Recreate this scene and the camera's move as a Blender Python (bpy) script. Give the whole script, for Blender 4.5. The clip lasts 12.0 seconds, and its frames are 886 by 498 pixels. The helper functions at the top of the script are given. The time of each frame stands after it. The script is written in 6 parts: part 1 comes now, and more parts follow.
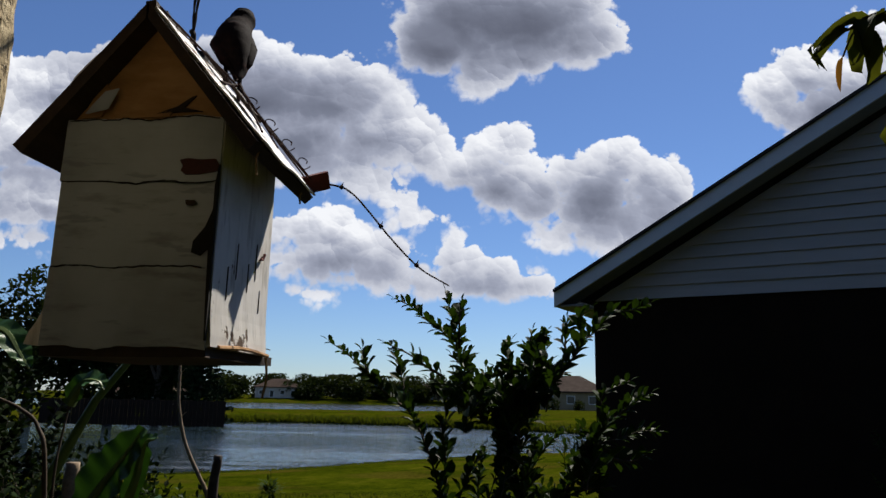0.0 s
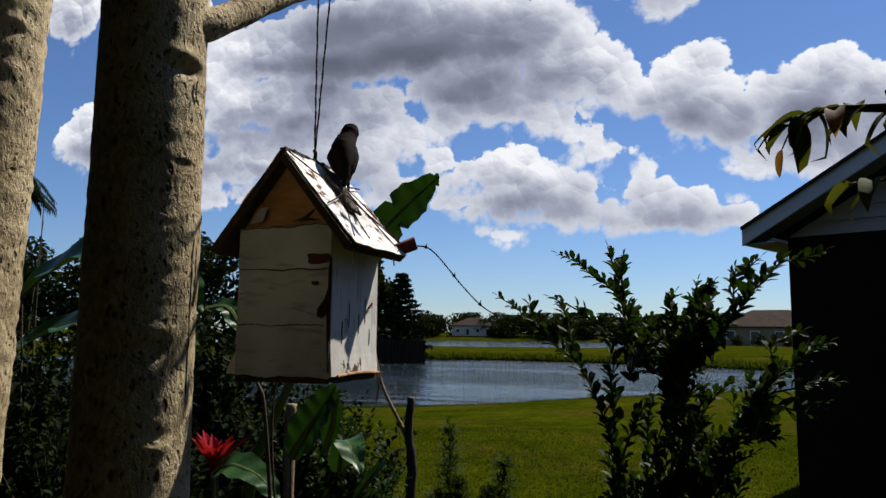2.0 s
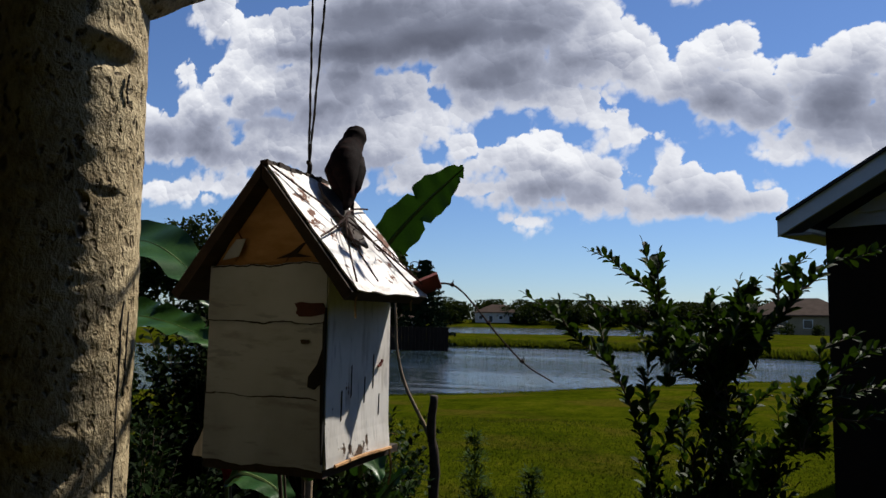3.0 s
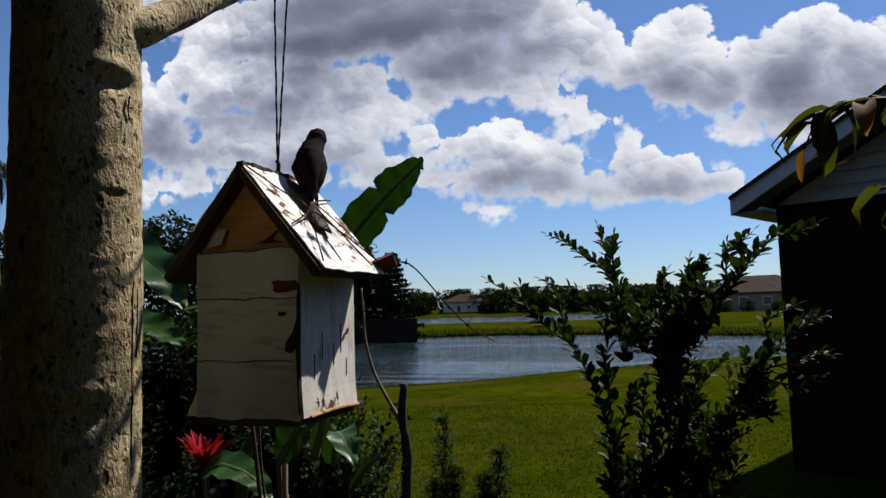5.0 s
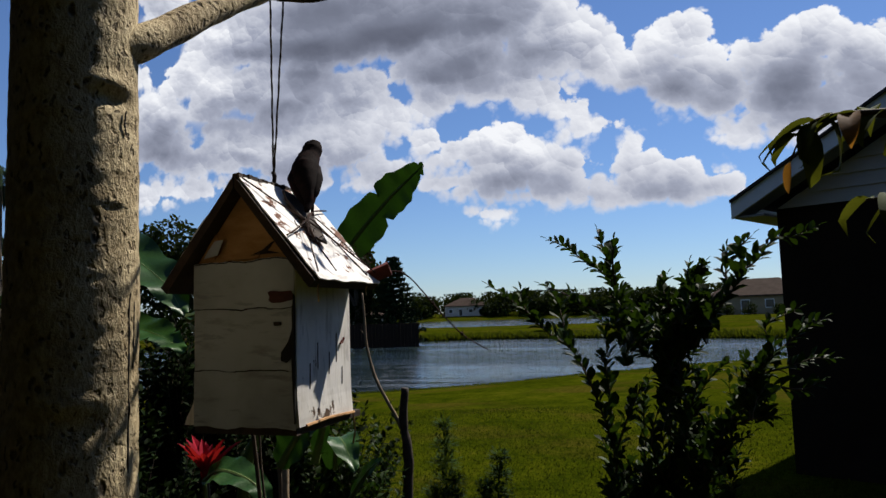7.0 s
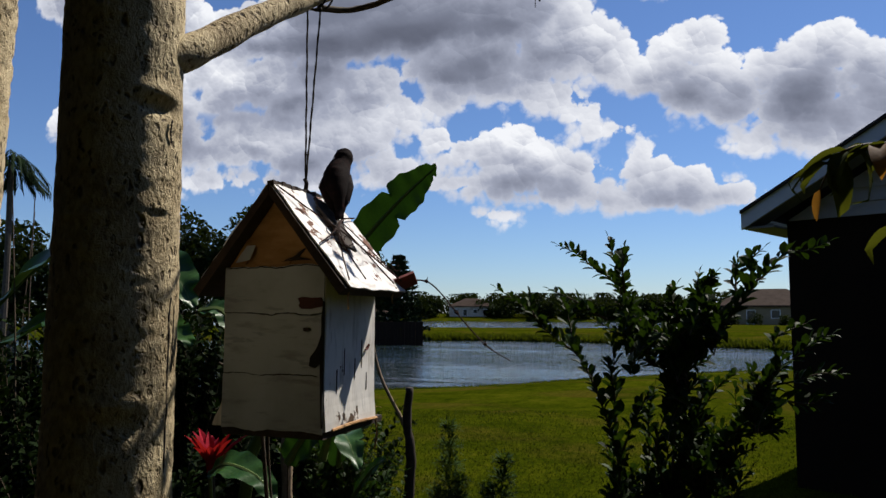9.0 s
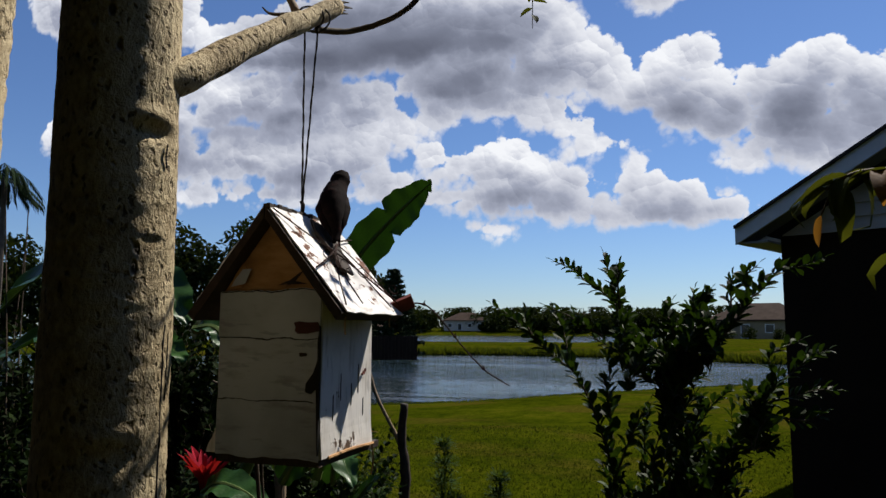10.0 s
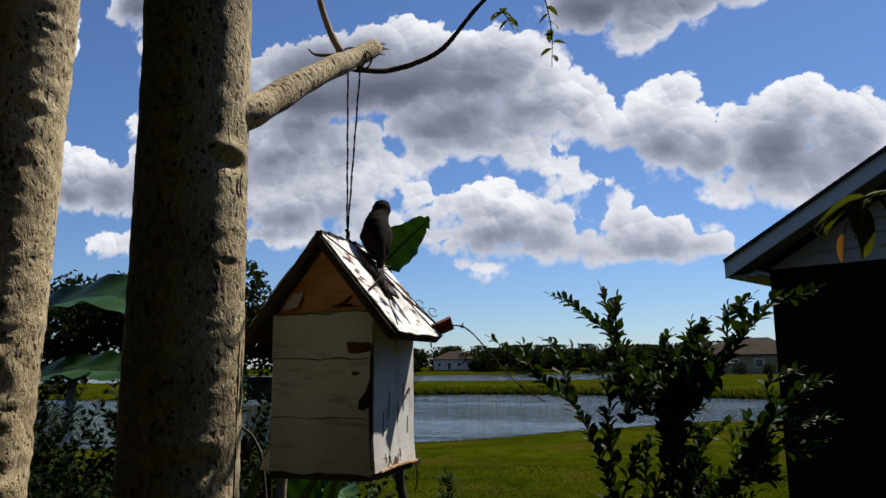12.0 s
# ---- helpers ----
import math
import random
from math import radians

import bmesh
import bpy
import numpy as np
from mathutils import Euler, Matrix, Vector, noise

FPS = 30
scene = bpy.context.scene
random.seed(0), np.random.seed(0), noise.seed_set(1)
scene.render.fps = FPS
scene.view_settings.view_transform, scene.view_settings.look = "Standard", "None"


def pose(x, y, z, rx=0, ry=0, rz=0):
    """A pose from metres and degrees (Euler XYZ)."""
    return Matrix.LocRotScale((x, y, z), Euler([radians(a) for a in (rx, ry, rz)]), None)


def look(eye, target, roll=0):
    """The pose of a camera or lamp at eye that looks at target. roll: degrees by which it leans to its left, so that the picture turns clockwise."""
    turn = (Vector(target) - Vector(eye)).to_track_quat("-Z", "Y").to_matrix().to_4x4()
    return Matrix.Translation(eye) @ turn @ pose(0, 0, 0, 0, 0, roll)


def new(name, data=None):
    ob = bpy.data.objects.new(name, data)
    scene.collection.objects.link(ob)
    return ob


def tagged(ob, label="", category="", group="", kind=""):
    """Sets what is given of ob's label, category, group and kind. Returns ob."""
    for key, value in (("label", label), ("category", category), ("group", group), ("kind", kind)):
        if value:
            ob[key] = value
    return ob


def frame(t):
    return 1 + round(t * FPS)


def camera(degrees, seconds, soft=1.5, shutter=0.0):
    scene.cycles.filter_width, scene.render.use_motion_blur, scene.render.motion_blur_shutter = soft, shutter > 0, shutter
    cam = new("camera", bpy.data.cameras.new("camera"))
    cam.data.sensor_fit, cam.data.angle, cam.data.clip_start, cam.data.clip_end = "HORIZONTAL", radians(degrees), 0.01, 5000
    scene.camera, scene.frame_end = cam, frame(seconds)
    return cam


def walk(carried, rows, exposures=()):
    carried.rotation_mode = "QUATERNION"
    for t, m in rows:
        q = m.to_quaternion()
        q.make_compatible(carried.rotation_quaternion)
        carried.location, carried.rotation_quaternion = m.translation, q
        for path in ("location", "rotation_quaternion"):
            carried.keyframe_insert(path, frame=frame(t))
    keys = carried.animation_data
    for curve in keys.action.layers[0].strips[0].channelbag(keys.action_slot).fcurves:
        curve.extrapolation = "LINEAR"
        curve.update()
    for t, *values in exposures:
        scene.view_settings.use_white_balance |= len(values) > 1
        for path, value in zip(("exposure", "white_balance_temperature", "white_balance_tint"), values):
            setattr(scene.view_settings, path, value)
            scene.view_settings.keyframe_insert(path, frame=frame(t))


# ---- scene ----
cam = camera(63.3, 12.0)
PATH = [
    (0, (-0.031, 0.157, 1.484), (-0.121, 2.114, 1.889), 1.1),
    (0.5, (0.045, 0.019, 1.504), (0.105, 1.99, 1.838), -3.9),
    (1, (0.022, 0.006, 1.498), (-0.163, 1.966, 1.855), -0.7),
    (1.5, (0.034, -0.049, 1.513), (-0.388, 1.871, 1.884), 0.1),
    (2, (0.096, -0.01, 1.544), (-0.505, 1.884, 1.774), 0.5),
    (2.5, (0.079, 0.085, 1.573), (-0.59, 1.964, 1.717), 1.0),
    (3, (0.046, 0.127, 1.599), (-0.617, 2.004, 1.791), 0.8),
    (5, (0.084, 0.049, 1.583), (-0.489, 1.957, 1.75), -1.7),
    (5.5, (0.099, 0.047, 1.585), (-0.429, 1.967, 1.766), -2.6),
    (6, (0.098, 0.038, 1.586), (-0.447, 1.955, 1.761), -2.3),
    (6.5, (0.094, 0.046, 1.587), (-0.48, 1.955, 1.755), -2.5),
    (7, (0.092, 0.044, 1.587), (-0.485, 1.951, 1.765), -1.9),
    (9, (0.079, 0.029, 1.596), (-0.515, 1.93, 1.773), 0.1),
    (9.5, (0.072, 0.034, 1.603), (-0.529, 1.931, 1.806), 0.4),
    (10, (0.075, 0.033, 1.604), (-0.504, 1.936, 1.82), 0.1),
    (10.5, (0.074, 0.035, 1.604), (-0.486, 1.943, 1.822), -0.4),
    (11, (0.075, 0.037, 1.601), (-0.462, 1.953, 1.804), -0.7),
    (11.5, (0.072, 0.042, 1.599), (-0.416, 1.97, 1.803), -0.0),
    (12, (0.042, -0.01, 1.588), (-0.501, 1.888, 1.91), -0.7),
]
walk(cam, [(t, look(eye, target, roll)) for t, eye, target, roll in PATH])


# ---- light ----
SUN_AZ, SUN_EL = 62.0, 52.0          # degrees: azimuth from +x towards +y, elevation
SUN_DIR = Vector((math.cos(radians(SUN_AZ)) * math.cos(radians(SUN_EL)), math.sin(radians(SUN_AZ)) * math.cos(radians(SUN_EL)), math.sin(radians(SUN_EL))))
sun_data = bpy.data.lights.new("sun", "SUN")
sun_data.energy, sun_data.angle, sun_data.color = 5.0, radians(0.53), (1.0, 0.94, 0.84)
sun = new("sun", sun_data)
sun.matrix_world = look(SUN_DIR * 60, (0, 0, 0))
scene.view_settings.exposure = 0.42
SKY_GAIN = (0.078, 0.0935, 0.122)   # strength of the clear sky, by channel


class Nodes:
    """Short hand for building a node tree."""

    def __init__(self, tree):
        self.tree = tree

    def add(self, kind, *inputs, **settings):
        node = self.tree.nodes.new(kind)
        for key, value in settings.items():
            setattr(node, key, value)
        for i, value in enumerate(inputs):
            self.put(node, i, value)
        return node

    def put(self, node, key, value):
        if value is None:
            return
        if isinstance(value, bpy.types.NodeSocket):
            self.tree.links.new(value, node.inputs[key])
        else:
            node.inputs[key].default_value = value

    def math(self, op, a, b=None, c=None, clamp=False):
        return self.add("ShaderNodeMath", a, b, c, operation=op, use_clamp=clamp).outputs[0]

    def vec(self, op, a, b=None, c=None):
        node = self.add("ShaderNodeVectorMath", a, b, c, operation=op)
        return node.outputs["Value"] if op in ("LENGTH", "DOT_PRODUCT", "DISTANCE") else node.outputs[0]

    def noise(self, vector, scale, detail=4.0, rough=0.55, distort=0.0, color=False):
        node = self.tree.nodes.new("ShaderNodeTexNoise")
        for key, value in (("Vector", vector), ("Scale", scale), ("Detail", detail), ("Roughness", rough), ("Distortion", distort)):
            self.put(node, key, value)
        return node.outputs["Color" if color else "Fac"]

    def voronoi(self, vector, scale, feature="F1", output="Distance"):
        node = self.tree.nodes.new("ShaderNodeTexVoronoi")
        node.feature = feature
        self.put(node, "Vector", vector)
        self.put(node, "Scale", scale)
        return node.outputs[output]

    def ramp(self, fac, *stops):
        node = self.tree.nodes.new("ShaderNodeValToRGB")
        self.put(node, 0, fac)
        el = node.color_ramp.elements
        while len(el) < len(stops):
            el.new(0.5)
        for e, (p, c) in zip(el, stops):
            e.position = p
            e.color = (*c, 1) if isinstance(c, (tuple, list)) else (c, c, c, 1)
        return node.outputs[0]

    def mix(self, fac, a, b, blend="MIX"):
        node = self.tree.nodes.new("ShaderNodeMix")
        node.data_type, node.blend_type = "RGBA", blend
        self.put(node, 0, fac)
        for k, v in ((6, a), (7, b)):
            self.put(node, k, (*v, 1) if isinstance(v, (tuple, list)) and len(v) == 3 else v)
        return node.outputs[2]

    def step(self, x, lo, hi):
        node = self.tree.nodes.new("ShaderNodeMapRange")
        node.interpolation_type = "SMOOTHSTEP"
        self.put(node, 0, x), self.put(node, 1, lo), self.put(node, 2, hi)
        return node.outputs[0]


# cumulus banks: (u, w, half width, half height), u and w being x/y and z/y of the direction
BANK_HIGH = [(-0.63, 0.458, 0.107, 0.052), (-0.738, 0.405, 0.057, 0.032), (-0.498, 0.453, 0.142, 0.069), (-0.365, 0.455, 0.141, 0.071),
             (-0.207, 0.44, 0.098, 0.06), (-0.138, 0.388, 0.059, 0.046), (-0.08, 0.363, 0.04, 0.032), (-0.278, 0.364, 0.101, 0.043),
             (-0.442, 0.35, 0.079, 0.04), (-0.539, 0.362, 0.107, 0.051), (-0.641, 0.374, 0.087, 0.045), (-0.387, 0.304, 0.034, 0.03),
             (-0.705, 0.344, 0.059, 0.031), (-0.462, 0.303, 0.066, 0.025), (-0.314, 0.316, 0.037, 0.015), (-0.21, 0.339, 0.061, 0.022)]
BANK_LEFT = [(-0.771, 0.337, 0.044, 0.029), (-0.663, 0.318, 0.083, 0.024), (-0.58, 0.298, 0.089, 0.024), (-0.482, 0.274, 0.066, 0.023), (-0.425, 0.264, 0.041, 0.019),
             (-0.788, 0.3, 0.055, 0.037), (-0.727, 0.262, 0.054, 0.023), (-0.631, 0.28, 0.076, 0.039), (-0.54, 0.253, 0.073, 0.034),
             (-0.453, 0.249, 0.047, 0.032), (-0.398, 0.215, 0.034, 0.021), (-0.502, 0.205, 0.066, 0.012), (-0.581, 0.211, 0.069, 0.011),
             (-0.716, 0.208, 0.041, 0.013), (-0.802, 0.204, 0.018, 0.008), (-0.305, 0.189, 0.019, 0.008)]
BANK_TAIL = [(-0.178, 0.322, 0.031, 0.017), (-0.146, 0.308, 0.033, 0.02), (-0.107, 0.284, 0.033, 0.018), (-0.071, 0.252, 0.026, 0.009)]
BANK_EAST = [(0.037, 0.361, 0.034, 0.028), (0.003, 0.348, 0.019, 0.017), (-0.02, 0.323, 0.034, 0.027), (0.038, 0.308, 0.057, 0.037),
             (0.09, 0.286, 0.038, 0.04), (0.131, 0.33, 0.02, 0.019), (0.177, 0.301, 0.049, 0.041), (0.206, 0.339, 0.028, 0.031),
             (0.249, 0.318, 0.028, 0.031), (0.174, 0.253, 0.068, 0.033), (0.272, 0.271, 0.037, 0.048), (0.121, 0.223, 0.027, 0.011),
             (0.218, 0.237, 0.053, 0.026)]
BANK_LOW = [(-0.312, 0.261, 0.023, 0.015), (-0.282, 0.237, 0.034, 0.024), (-0.239, 0.242, 0.033, 0.025), (-0.197, 0.243, 0.034, 0.028),
            (-0.182, 0.207, 0.058, 0.033), (-0.127, 0.193, 0.037, 0.029), (-0.079, 0.177, 0.024, 0.02), (-0.216, 0.183, 0.049, 0.02),
            (-0.144, 0.164, 0.055, 0.014), (-0.074, 0.154, 0.045, 0.012), (-0.035, 0.189, 0.018, 0.026), (-0.005, 0.178, 0.029, 0.023),
            (0.031, 0.175, 0.027, 0.025), (0.062, 0.155, 0.025, 0.014), (0.008, 0.154, 0.044, 0.011), (-0.212, 0.14, 0.015, 0.005),
            (-0.24, 0.138, 0.006, 0.002)]
BANK_TOP = [(-0.06, 0.531, 0.074, 0.062), (0.012, 0.487, 0.055, 0.052), (0.07, 0.516, 0.07, 0.048), (0.156, 0.532, 0.06, 0.039),
            (0.042, 0.61, 0.156, 0.098)]
BANK_FAR_EAST = [(0.436, 0.454, 0.032, 0.027), (0.49, 0.478, 0.053, 0.04), (0.447, 0.408, 0.035, 0.025), (0.508, 0.422, 0.053, 0.039),
                 (0.575, 0.464, 0.06, 0.047), (0.602, 0.526, 0.054, 0.041)]
BANK_WEST = [(-0.842, 0.651, 0.051, 0.044), (-0.793, 0.551, 0.046, 0.04), (-0.759, 0.501, 0.037, 0.031), (-0.845, 0.418, 0.024, 0.017),
             (-0.764, 0.392, 0.023, 0.026), (-0.884, 0.321, 0.06, 0.038), (-0.789, 0.34, 0.053, 0.033), (-0.813, 0.366, 0.032, 0.02),
             (-0.847, 0.287, 0.085, 0.019), (-0.85, 0.214, 0.053, 0.013), (-0.974, 0.332, 0.068, 0.061), (-1.034, 0.597, 0.06, 0.078)]
CLOUD_BASES = [(-0.365, 0.424, 0.166, 0.049), (-0.261, 0.358, 0.108, 0.03), (-0.499, 0.384, 0.067, 0.027), (-0.771, 0.276, 0.066, 0.027),
               (-0.61, 0.319, 0.091, 0.02), (-0.531, 0.229, 0.086, 0.016), (0.188, 0.274, 0.083, 0.041), (0.022, 0.286, 0.05, 0.022),
               (-0.2, 0.179, 0.076, 0.016), (0.008, 0.152, 0.05, 0.009)]
BASES_BESIDE = [(-0.035, 0.537, 0.097, 0.055), (0.071, 0.543, 0.108, 0.045), (-0.83, 0.639, 0.067, 0.066), (-0.838, 0.304, 0.085, 0.024),
                (-0.5, 0.425, 0.086, 0.029)]
BASES_FAR = [(0.515, 0.408, 0.059, 0.036), (-0.549, 0.555, 0.116, 0.064), (-0.474, 0.489, 0.098, 0.053)]


def cloud_depth(name, blobs):
    """Node group: how far a point of the sky lies inside the union of the given ellipses, in the same units as u and w."""
    group = bpy.data.node_groups.new(name, "ShaderNodeTree")
    group.interface.new_socket("Point", in_out="INPUT", socket_type="NodeSocketVector")
    group.interface.new_socket("Depth", in_out="OUTPUT", socket_type="NodeSocketFloat")
    n = Nodes(group)
    p = n.add("NodeGroupInput").outputs[0]
    out = n.add("NodeGroupOutput")
    deepest = None
    for u, w, a, b in blobs:
        d = n.vec("LENGTH", n.vec("MULTIPLY_ADD", p, (1 / a, 1 / b, 0), (-u / a, -w / b, 0)))
        r = min(a, b)
        inside = n.math("MULTIPLY_ADD", d, -r, r)
        deepest = inside if deepest is None else n.math("SMOOTH_MAX", deepest, inside, 0.022)
    n.put(out, 0, deepest)
    return group


def build_world():
    world = bpy.data.worlds.new("sky")
    world.use_nodes = True
    scene.world = world
    tree = world.node_tree
    tree.nodes.clear()
    n = Nodes(tree)
    way = n.add("ShaderNodeTexCoord").outputs["Generated"]
    sky = n.add("ShaderNodeTexSky", sky_type="NISHITA", sun_disc=False, sun_elevation=radians(SUN_EL), sun_rotation=radians(90 - SUN_AZ),
                air_density=1.0, dust_density=0.1, ozone_density=3.0).outputs[0]
    sky = n.mix(1.0, sky, SKY_GAIN, "MULTIPLY")
    xyz = n.add("ShaderNodeSeparateXYZ", way)
    ahead = n.math("MAXIMUM", xyz.outputs[1], 0.05)
    flat = n.add("ShaderNodeCombineXYZ", n.math("DIVIDE", xyz.outputs[0], ahead), n.math("DIVIDE", xyz.outputs[2], ahead), 0.0).outputs[0]
    banks = cloud_depth("cloud_banks", BANK_HIGH + BANK_LEFT + BANK_TAIL + BANK_EAST + BANK_LOW + BANK_TOP + BANK_FAR_EAST + BANK_WEST)
    bases = cloud_depth("cloud_bases", CLOUD_BASES + BASES_BESIDE + BASES_FAR)

    def depth_at(group, at):
        node = n.add("ShaderNodeGroup", node_tree=group)
        n.put(node, 0, at)
        return node.outputs[0]

    def centred(at, scale, detail=2.0, rough=0.5):
        return n.vec("SUBTRACT", n.noise(at, scale, detail, rough, color=True), (0.5, 0.5, 0.5))

    broad = n.vec("MULTIPLY_ADD", centred(flat, 9.0), (0.045, 0.035, 0.0), flat)
    ragged = n.vec("MULTIPLY_ADD", centred(flat, 38.0, 4.0, 0.55), (0.016, 0.014, 0.0), flat)

    # cauliflower heads at four sizes: how far they bulge, and how far up towards the sun each point of them lies
    swell, relief = None, None
    for scale, bulge, turn in ((15.0, 0.020, 0.50), (34.0, 0.012, 0.28), (76.0, 0.0060, 0.17), (170.0, 0.0025, 0.09)):
        node = tree.nodes.new("ShaderNodeTexVoronoi")
        node.voronoi_dimensions, node.feature = "2D", "F1"
        n.put(node, "Vector", ragged), n.put(node, "Scale", scale)
        far = node.outputs["Distance"]
        dome = n.math("MULTIPLY", n.math("SUBTRACT", 0.62, n.math("MULTIPLY", far, far)), bulge * 1.6)
        dome = n.math("SUBTRACT", dome, bulge * 0.75)
        up = n.vec("DOT_PRODUCT", n.vec("SUBTRACT", ragged, node.outputs["Position"]), (0.65 * scale * turn, 1.5 * scale * turn, 0.0))
        up = n.math("MULTIPLY", up, n.math("SUBTRACT", 1.0, n.math("MULTIPLY", n.math("MULTIPLY", far, far), 1.9), clamp=True))
        swell = dome if swell is None else n.math("ADD", swell, dome)
        relief = up if relief is None else n.math("ADD", relief, up)
    frayed = n.math("MULTIPLY", n.math("SUBTRACT", n.noise(flat, 60.0, 6.0, 0.60), 0.5), 0.010)
    here, above = depth_at(banks, broad), depth_at(banks, n.vec("ADD", broad, (0.008, 0.024, 0.0)))
    dens = n.math("ADD", n.math("ADD", here, 0.013), n.math("ADD", swell, frayed))
    dens = n.math("MAXIMUM", dens, n.math("SUBTRACT", here, 0.008))
    underside = n.step(n.math("SUBTRACT", above, here), -0.012, 0.016)
    cover = n.math("DIVIDE", n.math("ADD", dens, n.math("MULTIPLY", underside, 0.004)), n.math("MULTIPLY_ADD", underside, 0.012, 0.0055), clamp=True)
    cover = n.step(cover, 0.0, 1.0)
    # lit from above and behind: thin rims and tops white, thick flat bases grey
    thick = n.step(n.math("MULTIPLY_ADD", swell, 0.45, n.math("ADD", here, n.math("MULTIPLY", frayed, 1.0))), -0.016, 0.036)
    base = n.step(depth_at(bases, n.vec("MULTIPLY_ADD", centred(flat, 13.0, 4.0, 0.6), (0.05, 0.035, 0.0), flat)), -0.050, 0.040)
    patchy = n.math("MULTIPLY", n.math("SUBTRACT", n.noise(ragged, 8.0, 3.0, 0.45), 0.5), 0.26)
    shade = n.math("ADD", n.math("MULTIPLY", base, 0.64), n.math("MULTIPLY", underside, 0.20))
    shade = n.math("ADD", shade, n.math("SUBTRACT", patchy, n.math("MULTIPLY", relief, n.math("MULTIPLY_ADD", base, -0.36, 0.46))))
    shade = n.math("MULTIPLY", n.math("ADD", shade, 0.12), n.math("MULTIPLY_ADD", thick, 0.8, 0.2))
    cloud = n.ramp(shade, (0.0, (1.14, 1.16, 1.21)), (0.13, (0.82, 0.85, 0.95)), (0.36, (0.45, 0.485, 0.61)), (0.66, (0.25, 0.275, 0.365)), (1.0, (0.145, 0.16, 0.22)))
    # broken cloud over the rest of the sky
    rest = n.step(n.noise(way, 3.2, 6.0, 0.55), 0.5, 0.62)
    behind = n.step(xyz.outputs[1], 0.42, 0.30)
    cover = n.math("MULTIPLY", cover, n.math("SUBTRACT", 1.0, behind))
    cover = n.math("ADD", cover, n.math("MULTIPLY", n.math("MULTIPLY", rest, behind), 0.12), clamp=True)
    cover = n.math("MULTIPLY", cover, n.step(xyz.outputs[2], 0.03, 0.09))
    n.add("ShaderNodeOutputWorld", n.add("ShaderNodeBackground", n.mix(cover, sky, cloud), 0.6).outputs[0])


build_world()


# ---- materials ----
def surface(name, colours, scale=8.0, rough=0.7, bump=0.2, bump_scale=None, spec=0.4, stretch=(1, 1, 1), metallic=0.0, fine=6.0, random=0.0,
            translucent=0.0, through_colour=None, sheen=0.0, coat=0.0):
    """A worn natural surface: two colours mixed by a broad and a fine noise, with relief; random: how far pieces differ."""
    m = bpy.data.materials.new(name)
    m.use_nodes = True
    tree = m.node_tree
    n = Nodes(tree)
    shader = tree.nodes["Principled BSDF"]
    at = n.vec("MULTIPLY", n.add("ShaderNodeTexCoord").outputs["Object"], stretch)
    broad, grain = n.noise(at, scale, 5.0, 0.6), n.noise(at, scale * fine, 4.0, 0.6)
    fac = n.math("ADD", n.math("MULTIPLY", broad, 0.65), n.math("MULTIPLY", grain, 0.35))
    steps = len(colours)
    col = n.ramp(fac, *[(0.32 + 0.36 * i / max(1, steps - 1), c) for i, c in enumerate(colours)])
    if random:
        geo = n.add("ShaderNodeNewGeometry").outputs["Random Per Island"]
        hsv = n.add("ShaderNodeHueSaturation")
        n.put(hsv, "Color", col)
        n.put(hsv, "Value", n.math("MULTIPLY_ADD", geo, 2 * random, 1 - random))
        n.put(hsv, "Hue", n.math("MULTIPLY_ADD", n.math("FRACT", n.math("MULTIPLY", geo, 7.31)), 0.06 * random, 0.5 - 0.03 * random))
        col = hsv.outputs[0]
    n.put(shader, "Base Color", col)
    n.put(shader, "Roughness", n.math("MULTIPLY_ADD", grain, 0.25, rough - 0.12))
    n.put(shader, "Metallic", metallic)
    n.put(shader, "Specular IOR Level", spec)
    if coat:
        n.put(shader, "Coat Weight", coat)
        n.put(shader, "Coat Roughness", 0.25)
    if bump:
        b = n.add("ShaderNodeBump")
        n.put(b, "Strength", bump)
        n.put(b, "Distance", bump_scale or 0.3 / (scale * fine))
        n.put(b, "Height", n.math("ADD", n.math("MULTIPLY", broad, 0.5), grain))
        n.put(shader, "Normal", b.outputs[0])
    if translucent:
        glow = n.add("ShaderNodeBsdfTranslucent")
        n.put(glow, "Color", n.mix(0.6, col, through_colour or (0.25, 0.35, 0.03)))
        blend = n.add("ShaderNodeMixShader", translucent, shader.outputs[0], glow.outputs[0])
        tree.links.new(blend.outputs[0], tree.nodes["Material Output"].inputs[0])
    return m


